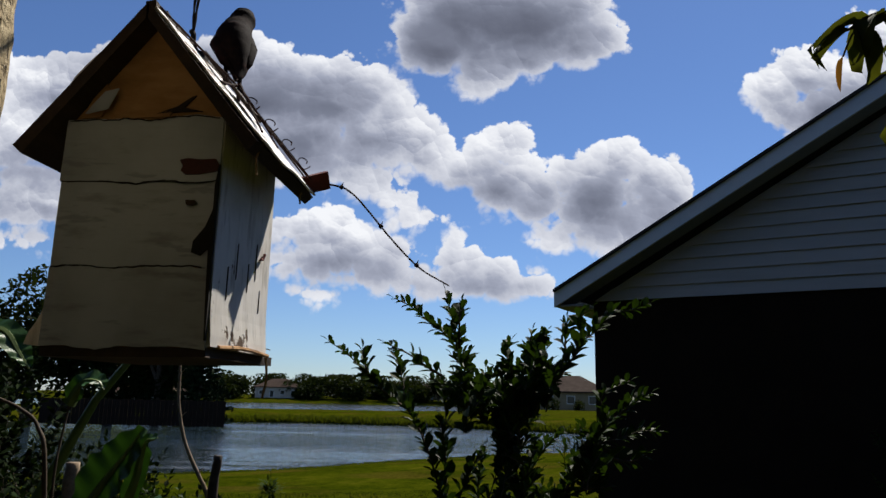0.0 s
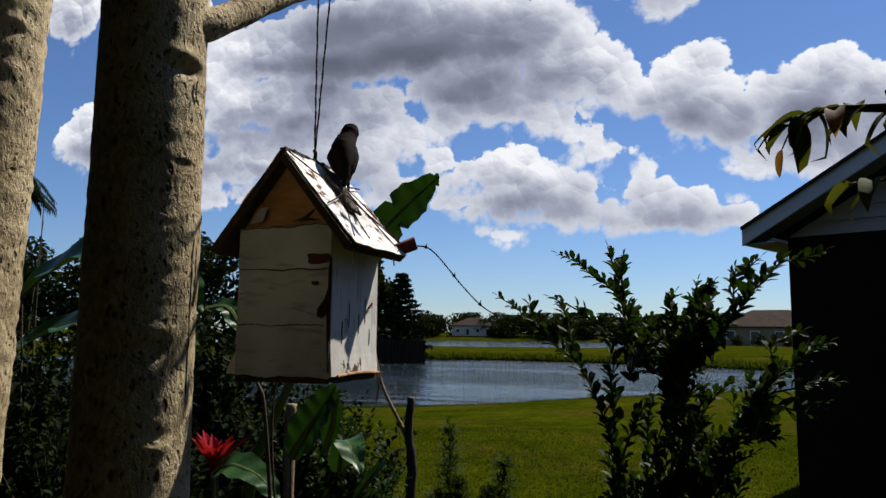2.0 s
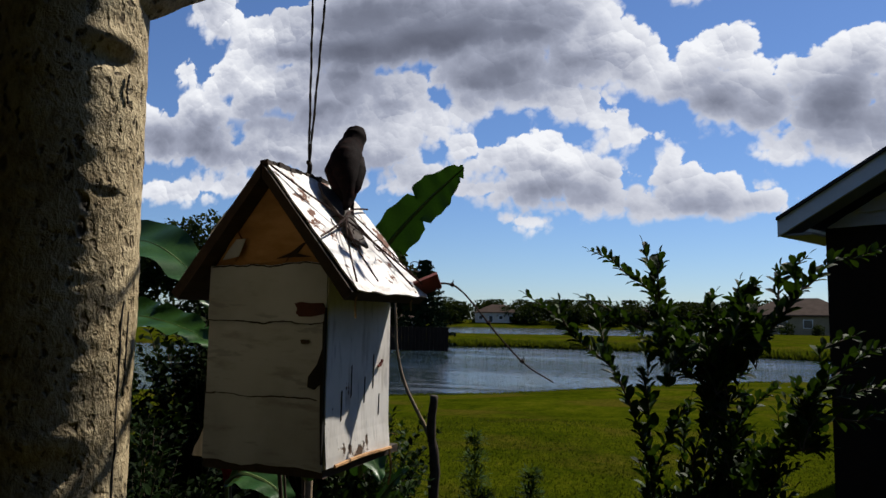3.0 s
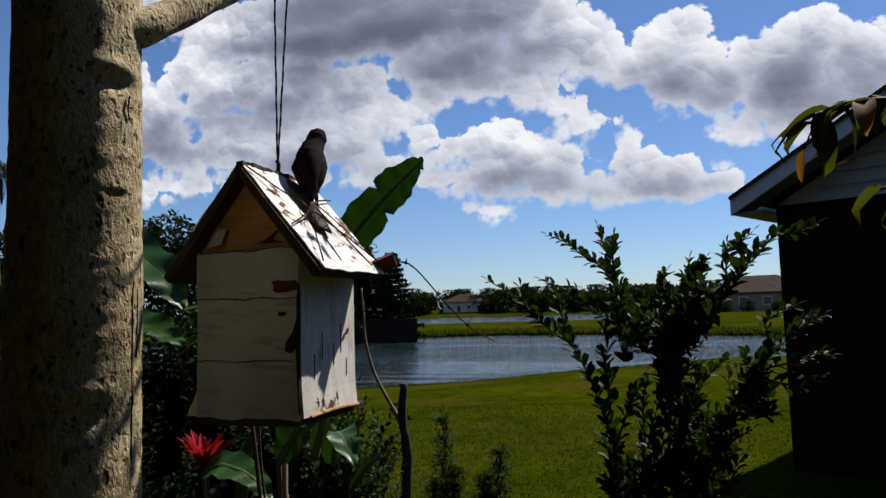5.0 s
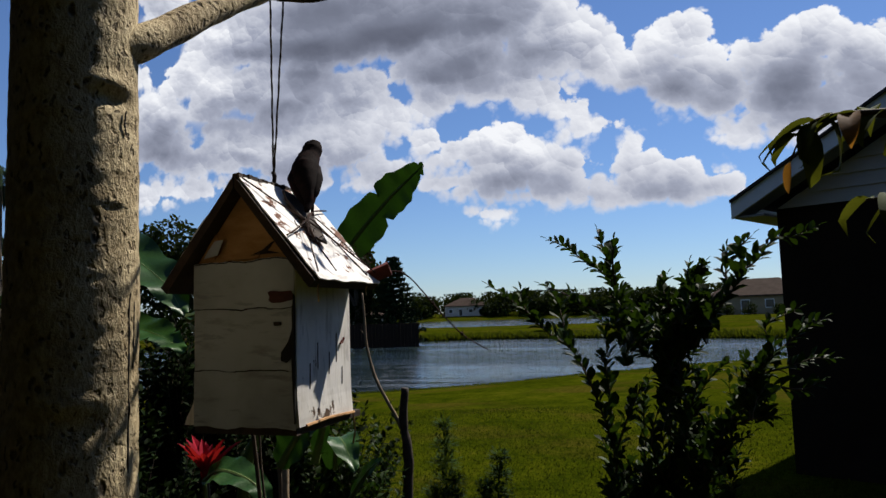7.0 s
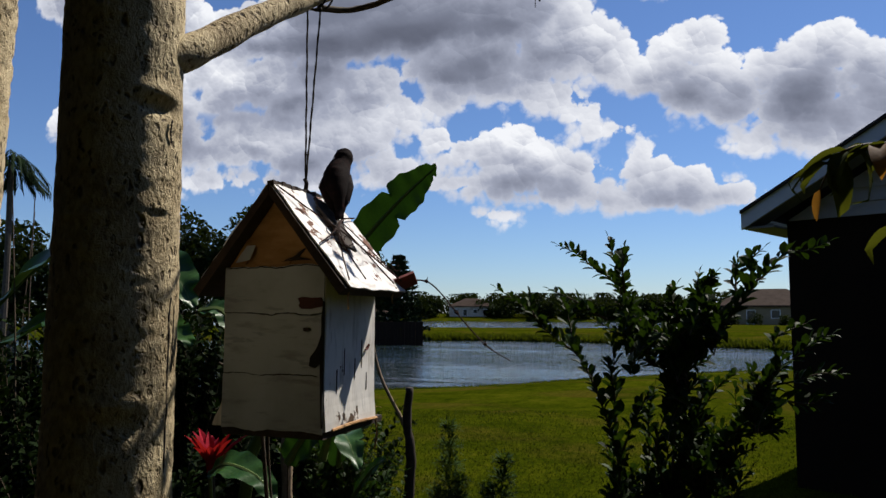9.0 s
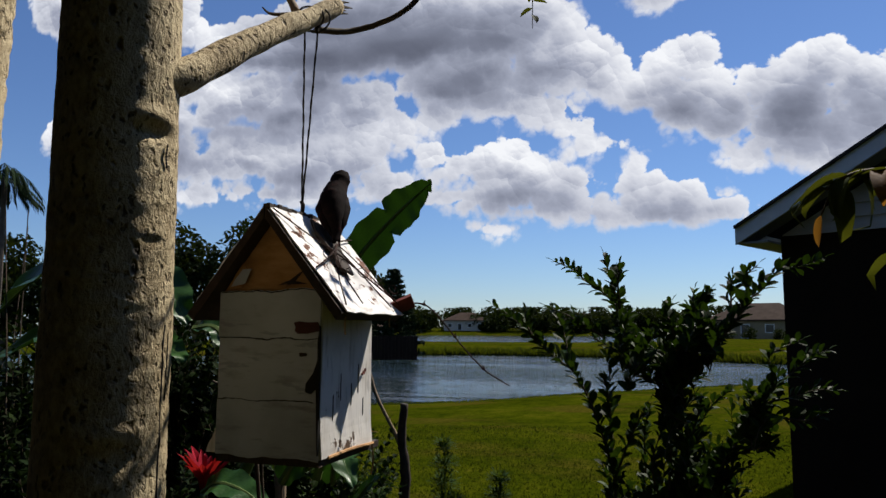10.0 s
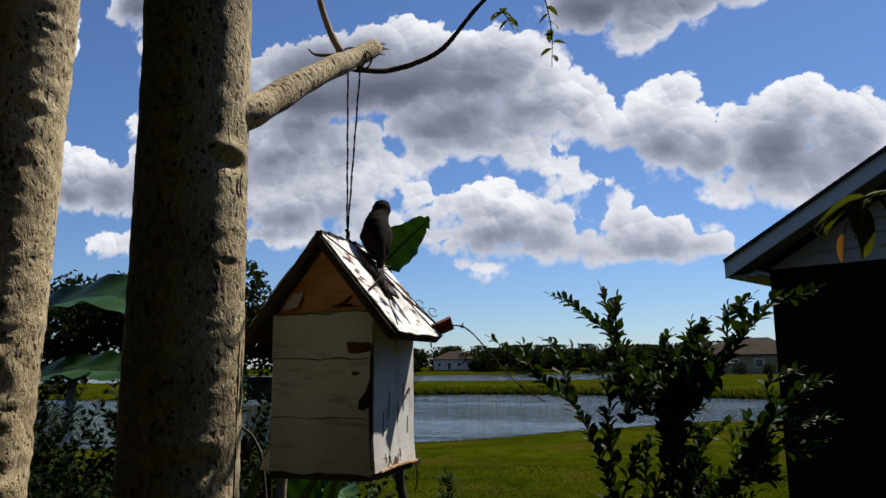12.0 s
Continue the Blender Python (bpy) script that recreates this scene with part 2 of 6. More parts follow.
def bark_material():
    """Pale smooth bark with cracks, pits and warts."""
    m = bpy.data.materials.new("pale_bark")
    m.use_nodes = True
    n = Nodes(m.node_tree)
    shader = m.node_tree.nodes["Principled BSDF"]
    at = n.add("ShaderNodeTexCoord").outputs["Object"]
    tall = n.vec("MULTIPLY", at, (1.0, 1.0, 0.6))
    broad, mid, fine = n.noise(at, 14.0, 4.0), n.noise(tall, 260.0, 4.0, 0.65, 0.3), n.noise(at, 620.0, 3.0)
    warp = n.vec("MULTIPLY_ADD", n.noise(at, 120.0, 3.0, color=True), (0.010, 0.010, 0.010), tall)
    dark = n.step(n.voronoi(warp, 210.0), 0.42, 0.18)
    dark = n.math("MULTIPLY", dark, n.step(n.noise(at, 60.0, 3.0), 0.40, 0.58))
    pits = n.step(n.voronoi(n.vec("MULTIPLY", at, (1.0, 1.0, 0.45)), 85.0), 0.22, 0.10)
    pits = n.math("MULTIPLY", pits, n.step(n.noise(at, 33.0, 2.0), 0.52, 0.6))
    base = n.ramp(n.math("ADD", n.math("MULTIPLY", broad, 0.45), n.math("MULTIPLY", mid, 0.55)),
                  (0.32, (0.11, 0.075, 0.038)), (0.44, (0.285, 0.22, 0.124)), (0.58, (0.48, 0.39, 0.24)))
    base = n.mix(n.math("MULTIPLY", dark, 0.85), base, (0.055, 0.036, 0.018))
    base = n.mix(n.math("MULTIPLY", pits, 0.9), base, (0.025, 0.016, 0.010))
    n.put(shader, "Base Color", base)
    n.put(shader, "Roughness", 0.85)
    n.put(shader, "Specular IOR Level", 0.2)
    high = n.math("ADD", n.math("MULTIPLY", mid, 0.7), n.math("MULTIPLY", fine, 0.25))
    high = n.math("SUBTRACT", high, n.math("ADD", n.math("MULTIPLY", dark, 0.55), n.math("MULTIPLY", pits, 1.0)))
    b = n.add("ShaderNodeBump")
    n.put(b, "Strength", 1.0), n.put(b, "Distance", 0.0032), n.put(b, "Height", high)
    n.put(shader, "Normal", b.outputs[0])
    return m


def peeling_paint(name, paint, wood, amount=0.5, scale=30.0, streak=(1, 1, 0.25)):
    """White paint over wood, cracked along the grain and flaked off in patches."""
    m = bpy.data.materials.new(name)
    m.use_nodes = True
    n = Nodes(m.node_tree)
    shader = m.node_tree.nodes["Principled BSDF"]
    at = n.add("ShaderNodeTexCoord").outputs["Object"]
    long = n.vec("MULTIPLY", at, streak)
    patch = n.noise(at, scale, 5.0, 0.65)
    crack = n.noise(long, scale * 5.0, 3.0, 0.6)
    bare = n.step(n.math("ADD", n.math("MULTIPLY", patch, 0.7), n.math("MULTIPLY", crack, 0.3)), 0.74 - 0.16 * amount, 0.77 - 0.16 * amount)
    dirt = n.noise(at, scale * 0.7, 4.0)
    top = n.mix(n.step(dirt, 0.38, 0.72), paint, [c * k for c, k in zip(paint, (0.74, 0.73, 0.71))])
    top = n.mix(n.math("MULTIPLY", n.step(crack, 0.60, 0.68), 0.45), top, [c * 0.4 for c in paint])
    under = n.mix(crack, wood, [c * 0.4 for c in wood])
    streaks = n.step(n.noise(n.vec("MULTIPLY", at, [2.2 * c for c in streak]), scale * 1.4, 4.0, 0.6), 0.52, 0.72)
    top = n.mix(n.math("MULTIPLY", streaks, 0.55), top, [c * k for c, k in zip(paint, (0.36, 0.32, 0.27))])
    n.put(shader, "Base Color", n.mix(bare, top, under))
    n.put(shader, "Roughness", n.math("MULTIPLY_ADD", bare, 0.25, 0.6))
    n.put(shader, "Specular IOR Level", 0.3)
    b = n.add("ShaderNodeBump")
    n.put(b, "Strength", 0.6), n.put(b, "Distance", 0.0012)
    n.put(b, "Height", n.math("SUBTRACT", n.math("MULTIPLY", crack, 0.5), n.math("MULTIPLY", bare, 0.8)))
    n.put(shader, "Normal", b.outputs[0])
    return m


def water_material():
    m = bpy.data.materials.new("pond_water")
    m.use_nodes = True
    n = Nodes(m.node_tree)
    shader = m.node_tree.nodes["Principled BSDF"]
    at = n.add("ShaderNodeTexCoord").outputs["Object"]
    n.put(shader, "Base Color", (0.014, 0.024, 0.030, 1))
    n.put(shader, "Roughness", 0.07)
    n.put(shader, "IOR", 1.33)
    n.put(shader, "Specular IOR Level", 0.5)
    small = n.noise(n.vec("MULTIPLY", at, (0.22, 1.0, 1.0)), 3.4, 3.0, 0.6, 0.3)
    swell = n.noise(n.vec("MULTIPLY", at, (0.16, 1.0, 1.0)), 0.75, 3.0, 0.55)
    calm = n.step(n.noise(n.vec("MULTIPLY", at, (0.05, 0.4, 1.0)), 0.5, 3.0, 0.6), 0.36, 0.62)
    waves = n.math("MULTIPLY", n.math("MULTIPLY_ADD", swell, 1.3, small), n.math("MULTIPLY_ADD", calm, 0.8, 0.35))
    b = n.add("ShaderNodeBump")
    n.put(b, "Strength", 1.0), n.put(b, "Distance", 0.13), n.put(b, "Height", waves)
    n.put(shader, "Normal", b.outputs[0])
    return m


def lawn_material():
    m = bpy.data.materials.new("lawn")
    m.use_nodes = True
    n = Nodes(m.node_tree)
    shader = m.node_tree.nodes["Principled BSDF"]
    at = n.add("ShaderNodeTexCoord").outputs["Object"]
    broad, mid = n.noise(at, 0.35, 4.0), n.noise(n.vec("MULTIPLY", at, (1.0, 0.6, 1.0)), 3.0, 5.0, 0.65)
    blades = n.noise(n.vec("MULTIPLY", at, (1.0, 0.5, 1.0)), 38.0, 4.0, 0.7)
    clump = n.noise(at, 11.0, 4.0, 0.7)
    fac = n.math("ADD", n.math("ADD", n.math("MULTIPLY", broad, 0.28), n.math("MULTIPLY", mid, 0.27)), n.math("ADD", n.math("MULTIPLY", blades, 0.2), n.math("MULTIPLY", clump, 0.25)))
    col = n.ramp(fac, (0.38, (0.005, 0.010, 0.0006)), (0.46, (0.019, 0.027, 0.001)), (0.55, (0.038, 0.045, 0.0018)), (0.66, (0.080, 0.066, 0.008)))
    worn = n.math("MULTIPLY", n.step(n.noise(n.vec("MULTIPLY", at, (0.7, 1.0, 1.0)), 0.42, 4.0, 0.6), 0.48, 0.66), 0.6)
    col = n.mix(worn, col, n.ramp(clump, (0.35, (0.030, 0.024, 0.003)), (0.65, (0.068, 0.050, 0.009))))
    n.put(shader, "Base Color", col)
    n.put(shader, "Roughness", 0.85)
    n.put(shader, "Specular IOR Level", 0.0)
    b = n.add("ShaderNodeBump")
    n.put(b, "Strength", 0.5), n.put(b, "Distance", 0.03), n.put(b, "Height", n.math("ADD", blades, n.math("MULTIPLY", mid, 0.6)))
    n.put(shader, "Normal", b.outputs[0])
    return m


BARK = bark_material()
# Blue-grey tint put into the gable's paint for cool shade; side stays white.
BOARD = peeling_paint("weathered_board_shade_tint", (0.41, 0.455, 0.51), (0.20, 0.12, 0.075), 0.25, 26.0, (0.25, 0.25, 1.0))
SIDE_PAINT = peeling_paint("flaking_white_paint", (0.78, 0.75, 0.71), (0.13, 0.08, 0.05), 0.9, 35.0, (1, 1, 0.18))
ROOF_PAINT = peeling_paint("flaking_roof_paint", (0.78, 0.75, 0.73), (0.20, 0.085, 0.05), 1.15, 40.0, (1, 0.3, 0.3))
RAW_WOOD = surface("bare_orange_plywood", [(0.15, 0.075, 0.03), (0.34, 0.18, 0.07), (0.5, 0.3, 0.14)], 22.0, 0.8, 0.4, stretch=(0.4, 1, 1))
DARK_WOOD = surface("weathered_dark_wood", [(0.012, 0.008, 0.006), (0.030, 0.019, 0.013), (0.06, 0.037, 0.025)], 30.0, 0.85, 0.6, stretch=(1, 0.3, 1))
BROWN_WOOD = surface("bare_brown_wood", [(0.028, 0.008, 0.006), (0.085, 0.024, 0.016)], 60.0, 0.8, 0.5)
RED_WOOD = surface("faded_red_wood", [(0.06, 0.009, 0.005), (0.17, 0.024, 0.011)], 40.0, 0.7, 0.4)
STRING = surface("dark_twine", [(0.02, 0.018, 0.016), (0.06, 0.05, 0.042)], 300.0, 0.9, 0.5)
VINE = surface("dry_vine", [(0.012, 0.006, 0.005), (0.045, 0.020, 0.014)], 90.0, 0.85, 0.5, spec=0.1)
STRAW = surface("dry_nest_straw", [(0.16, 0.09, 0.03), (0.42, 0.27, 0.10)], 120.0, 0.85, 0.3, random=0.5)
BIRD = surface("bird_ornament", [(0.006, 0.005, 0.005), (0.014, 0.009, 0.009), (0.050, 0.018, 0.016)], 45.0, 0.85, 0.4, spec=0.04)
HOLE = surface("dark_hollow", [(0.006, 0.005, 0.004), (0.012, 0.010, 0.008)], 30.0, 0.9, 0.0)
LAWN = lawn_material()
WATER = water_material()
SOIL = surface("garden_soil", [(0.008, 0.006, 0.004), (0.020, 0.015, 0.010)], 6.0, 0.95, 0.6, spec=0.04)
SHRUB_LEAF = surface("glossy_shrub_leaf", [(0.005, 0.012, 0.002), (0.011, 0.025, 0.003), (0.030, 0.055, 0.006)], 9.0, 0.55, 0.1, random=0.5, translucent=0.09, through_colour=(0.10, 0.20, 0.012), spec=0.06)
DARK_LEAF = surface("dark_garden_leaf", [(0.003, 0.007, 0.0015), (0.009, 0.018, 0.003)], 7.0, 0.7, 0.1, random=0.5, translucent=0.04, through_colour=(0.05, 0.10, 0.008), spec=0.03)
FIG_LEAF = surface("fig_leaf", [(0.010, 0.020, 0.003), (0.024, 0.040, 0.005), (0.060, 0.072, 0.010)], 16.0, 0.75, 0.15, random=0.5, translucent=0.15, through_colour=(0.26, 0.28, 0.02), spec=0.05)
OLD_LEAF = surface("orange_fig_leaf", [(0.08, 0.032, 0.007), (0.15, 0.066, 0.014)], 60.0, 0.7, 0.15, spec=0.08, translucent=0.25, through_colour=(0.7, 0.32, 0.04))
BANANA_LEAF = surface("banana_leaf", [(0.012, 0.042, 0.006), (0.022, 0.065, 0.008), (0.04, 0.10, 0.014)], 7.0, 0.40, 0.35, stretch=(1, 1, 1), translucent=0.09, through_colour=(0.06, 0.17, 0.012), spec=0.30, fine=14.0)
BANANA_RIB = surface("banana_rib", [(0.06, 0.10, 0.02), (0.14, 0.19, 0.04)], 12.0, 0.45, 0.1)
RED_LEAF = surface("red_cordyline_leaf", [(0.08, 0.004, 0.006), (0.24, 0.008, 0.010), (0.34, 0.016, 0.014)], 12.0, 0.6, 0.1, random=0.5, spec=0.05, translucent=0.2, through_colour=(0.7, 0.03, 0.015))
FERN_LEAF = surface("asparagus_fern", [(0.009, 0.026, 0.003), (0.018, 0.044, 0.006)], 20.0, 0.8, 0.0, random=0.4, translucent=0.15, spec=0.1)
STEM = surface("brown_stem", [(0.035, 0.024, 0.014), (0.09, 0.062, 0.036)], 60.0, 0.85, 0.5)
PALE_STEM = surface("pale_dry_stem", [(0.14, 0.10, 0.06), (0.30, 0.22, 0.14)], 60.0, 0.85, 0.5)
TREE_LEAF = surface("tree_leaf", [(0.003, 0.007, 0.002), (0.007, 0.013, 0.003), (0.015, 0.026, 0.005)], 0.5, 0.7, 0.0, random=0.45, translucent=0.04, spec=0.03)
# Opaque leaves, so the unseen crown passes less light down.
CROWN_LEAF = surface("opaque_crown_leaf", [(0.004, 0.009, 0.002), (0.011, 0.021, 0.004), (0.024, 0.040, 0.007)], 0.5, 0.6, 0.0, random=0.45, spec=0.05)
PINE_LEAF = surface("pine_needles", [(0.005, 0.012, 0.004), (0.013, 0.026, 0.008)], 0.8, 0.8, 0.0, random=0.4, spec=0.05)
TREE_BARK = surface("tree_bark", [(0.03, 0.022, 0.016), (0.09, 0.07, 0.05)], 6.0, 0.9, 0.6)
SIDING = surface("white_vinyl_siding", [(0.40, 0.365, 0.315), (0.48, 0.44, 0.385)], 1.5, 0.55, 0.12, stretch=(0.3, 1, 3))
FASCIA = surface("white_painted_fascia", [(0.58, 0.57, 0.55), (0.70, 0.69, 0.66)], 2.0, 0.5, 0.12)
# Near-black base carries the wall's deep shade; its own paint is unknown.
STUCCO = surface("shade_dark_stucco", [(0.012, 0.0075, 0.004), (0.022, 0.014, 0.008)], 2.5, 0.9, 0.6, fine=24.0, spec=0.1)
SHINGLE = surface("dark_roof_shingle", [(0.025, 0.022, 0.021), (0.07, 0.06, 0.055)], 5.0, 0.9, 0.6, spec=0.05)
SOFFIT = surface("soffit_board", [(0.16, 0.15, 0.14), (0.22, 0.21, 0.19)], 3.0, 0.6, 0.1)
FAR_WALL = surface("beige_stucco", [(0.20, 0.155, 0.09), (0.27, 0.21, 0.125)], 0.8, 0.85, 0.1, spec=0.05)
FAR_WHITE = surface("white_stucco", [(0.36, 0.31, 0.25), (0.46, 0.41, 0.34)], 0.8, 0.85, 0.1, spec=0.05)
FAR_ROOF = surface("brown_shingle_roof", [(0.030, 0.020, 0.015), (0.06, 0.042, 0.032)], 1.2, 0.9, 0.2, spec=0.05)
FAR_GLASS = surface("dark_window_glass", [(0.015, 0.018, 0.02), (0.03, 0.034, 0.038)], 1.0, 0.12, 0.0)
FENCE_WOOD = surface("dark_fence_wood", [(0.012, 0.009, 0.007), (0.026, 0.019, 0.015)], 2.0, 0.95, 0.3, stretch=(3, 3, 0.3), spec=0.0)


# ---- geometry helpers ----
rng = np.random.default_rng(7)


class Geo:
    """Vertices and faces of one mesh."""

    def __init__(self):
        self.v, self.f = [], []

    def put(self, verts, faces):
        base = len(self.v)
        self.v.extend(tuple(map(float, p)) for p in verts)
        self.f.extend(tuple(base + i for i in face) for face in faces)
        return self

    def tube(self, points, radii, seg=8, wobble=0.0, seed=0):
        """A round, tapering, bent rod with closed ends."""
        pts = [Vector(p) for p in points]
        n = len(pts)
        if not hasattr(radii, "__len__"):
            radii = [radii] * n
        rows, side = [], None
        for i, p in enumerate(pts):
            along = (pts[min(i + 1, n - 1)] - pts[max(i - 1, 0)]).normalized()
            if side is None:
                side = along.orthogonal().normalized()
            side = (side - along * side.dot(along)).normalized()
            other = along.cross(side)
            for k in range(seg):
                a = 2 * math.pi * k / seg
                r = radii[i]
                if wobble:
                    q = p + (side * math.cos(a) + other * math.sin(a)) * r
                    r *= 1 + wobble * noise.noise(q / (radii[0] * 1.6) + Vector((seed, seed, 0)))
                rows.append(p + (side * math.cos(a) + other * math.sin(a)) * r)
        faces = [(i * seg + k, i * seg + (k + 1) % seg, (i + 1) * seg + (k + 1) % seg, (i + 1) * seg + k) for i in range(n - 1) for k in range(seg)]
        faces += [tuple(range(seg - 1, -1, -1)), tuple((n - 1) * seg + k for k in range(seg))]
        return self.put(rows, faces)

    def box(self, lo, hi, m=None, jitter=0.0):
        c = [Vector((x, y, z)) for x in (lo[0], hi[0]) for y in (lo[1], hi[1]) for z in (lo[2], hi[2])]
        if jitter:
            c = [p + Vector(rng.uniform(-jitter, jitter, 3)) for p in c]
        if m:
            c = [m @ p for p in c]
        return self.put(c, [(0, 1, 3, 2), (4, 6, 7, 5), (0, 4, 5, 1), (2, 3, 7, 6), (0, 2, 6, 4), (1, 5, 7, 3)])

    def prism(self, outline, depth, m=None):
        """An outline in x and z, drawn out along y from 0 to depth."""
        n = len(outline)
        c = [Vector((x, y, z)) for y in (0, depth) for x, z in outline]
        if m:
            c = [m @ p for p in c]
        return self.put(c, [tuple(range(n)), tuple(range(2 * n - 1, n - 1, -1))] + [(i, i + n, (i + 1) % n + n, (i + 1) % n) for i in range(n)])

    def leaf(self, base, along, up, length, width, droop=0.2, fold=0.25, rows=3):
        """A pointed leaf, folded on its midrib and bent down towards its tip."""
        along, up = Vector(along).normalized(), Vector(up)
        side = along.cross(up)
        side = side.normalized() if side.length > 1e-4 else along.orthogonal().normalized()
        up = side.cross(along)
        base = Vector(base)
        verts, faces = [base], []
        for i in range(1, rows + 1):
            s = i / (rows + 1)
            w = width * 0.5 * math.sin(math.pi * s ** 0.8) ** 0.6
            mid = base + along * (length * s) - up * (droop * length * s * s)
            verts += [mid + side * w + up * (fold * w), mid, mid - side * w + up * (fold * w)]
        verts.append(base + along * (length * (1 - droop * droop * 0.4)) - up * (droop * length))
        tip = len(verts) - 1
        faces += [(0, 1, 2), (0, 2, 3)]
        for i in range(rows - 1):
            a = 1 + 3 * i
            faces += [(a, a + 3, a + 4, a + 1), (a + 1, a + 4, a + 5, a + 2)]
        a = 1 + 3 * (rows - 1)
        faces += [(a, tip, a + 1), (a + 1, tip, a + 2)]
        return self.put(verts, faces)

    def mesh(self, name, mat, smooth=False):
        me = bpy.data.meshes.new(name)
        me.from_pydata(self.v, [], self.f)
        me.materials.append(mat)
        if smooth:
            me.polygons.foreach_set("use_smooth", [True] * len(me.polygons))
        me.update()
        return me


def thing(name, label, category, group="", kind="", at=(0, 0, 0)):
    ob = new(name)
    ob.location = at
    return tagged(ob, label, category, group, kind)


def part(name, geo, mat, parent, label="", smooth=False, kind=""):
    ob = new(name, geo.mesh(name, mat, smooth))
    ob.parent = parent
    return tagged(ob, label, kind=kind)


def solid(name, geo, mat, label, category, group="", kind="", smooth=False):
    return tagged(new(name, geo.mesh(name, mat, smooth)), label, category, group, kind)


def bend(points, n=12):
    """A smooth line through the points."""
    p = [np.array(q, float) for q in points]
    p = [2 * p[0] - p[1]] + p + [2 * p[-1] - p[-2]]
    out = []
    for i in range(1, len(p) - 2):
        for k in range(n):
            t = k / n
            a, b, c, d = p[i - 1], p[i], p[i + 1], p[i + 2]
            out.append(0.5 * ((2 * b) + (c - a) * t + (2 * a - 5 * b + 4 * c - d) * t * t + (3 * b - a - 3 * c + d) * t ** 3))
    out.append(p[-2])
    return [Vector(q) for q in out]


def taper(a, b, n, power=1.0):
    return [a + (b - a) * (i / (n - 1)) ** power for i in range(n)]


def cards(centres, size, spread=0.35):
    """Loose bent leaf cards at the centres, turned at random: one mesh for a far crown."""
    n = len(centres)
    a = rng.normal(size=(n, 3))
    a /= np.linalg.norm(a, axis=1)[:, None]
    b = np.cross(a, rng.normal(size=(n, 3)))
    b /= np.linalg.norm(b, axis=1)[:, None]
    s = size * rng.uniform(1 - spread, 1 + spread, n)[:, None]
    c = np.asarray(centres)
    v = np.stack([c - a * s, c + b * s * 0.45, c + a * s, c - b * s * 0.45 + np.cross(a, b) * s * 0.2], 1).reshape(-1, 3)
    g = Geo()
    g.v = v.tolist()
    g.f = [(4 * i, 4 * i + 1, 4 * i + 2, 4 * i + 3) for i in range(n)]
    return g


# ---- ground and water ----
WATER_Z = -0.70
NEAR_SHORE = ([-300, -60, -20, -9.0, -7.1, -5.1, -2.8, -0.2, 2.1, 12, 60, 300], [9, 13, 17.4, 19.5, 20.6, 22.3, 25.2, 27.8, 30.2, 37, 43, 50])
STRIP_NEAR = ([-300, -40, -25, -14, -6, 3, 7, 30, 300], [40, 47, 54, 59, 57, 52.5, 49.5, 50, 52])
STRIP_FAR = ([-300, -30, -9, 1, 8, 30], [83, 83, 85, 92, 120, 330])
FAR_SHORE = ([-300, -60, -20, 10, 300], [230, 190, 196, 200, 210])


def rise(d, high, reach, low=-1.5):
    """Height of a bank, d metres inland of the water's edge."""
    d = np.asarray(d, float)
    land = WATER_Z + (high - WATER_Z) * np.clip(d / reach, 0, 1) ** 0.7
    return np.where(d >= 0, land, np.maximum(WATER_Z + d * 0.5, low))


def ground_height(x, y):
    x, y = np.asarray(x, float), np.asarray(y, float)
    near = rise(np.interp(x, *NEAR_SHORE) - y, 0.0, 15.0)
    strip = rise(np.minimum(y - np.interp(x, *STRIP_NEAR), np.interp(x, *STRIP_FAR) - y), 0.05, 9.0)
    far = rise(y - np.interp(x, *FAR_SHORE), 0.6, 12.0)
    bumps = 0.02 * np.sin(x * 1.7 + np.sin(y * 0.9)) * np.sin(y * 1.3) * (near > -0.5)
    return np.maximum(np.maximum(near, strip), far) + bumps


def build_ground():
    xs = np.concatenate([np.linspace(-3200, -320, 8), np.linspace(-280, -70, 22), np.linspace(-65, -20, 36), np.linspace(-19, 19, 150), np.linspace(20, 65, 36), np.linspace(70, 280, 22), np.linspace(320, 3200, 8)])
    ys = np.concatenate([np.linspace(-3200, -60, 8), np.linspace(-50, -2, 22), np.linspace(-1, 62, 190), np.linspace(63, 130, 60), np.linspace(133, 260, 60), np.linspace(270, 600, 12), np.linspace(700, 4200, 8)])
    gx, gy = np.meshgrid(xs, ys)
    gz = ground_height(gx, gy)
    g = Geo()
    g.v = np.stack([gx.ravel(), gy.ravel(), gz.ravel()], 1).tolist()
    w = len(xs)
    g.f = [(j * w + i, j * w + i + 1, (j + 1) * w + i + 1, (j + 1) * w + i) for j in range(len(ys) - 1) for i in range(w - 1)]
    solid("ground", g, LAWN, "mown green lawn sloping down to the pond", "lawn", kind="structure", smooth=True)
    w2 = Geo()
    w2.put([(-900, 4, WATER_Z), (900, 4, WATER_Z), (900, 420, WATER_Z), (-900, 420, WATER_Z)], [(0, 1, 2, 3)])
    solid("water", w2, WATER, "dark rippled pond reflecting the sky", "pond", kind="structure")


build_ground()


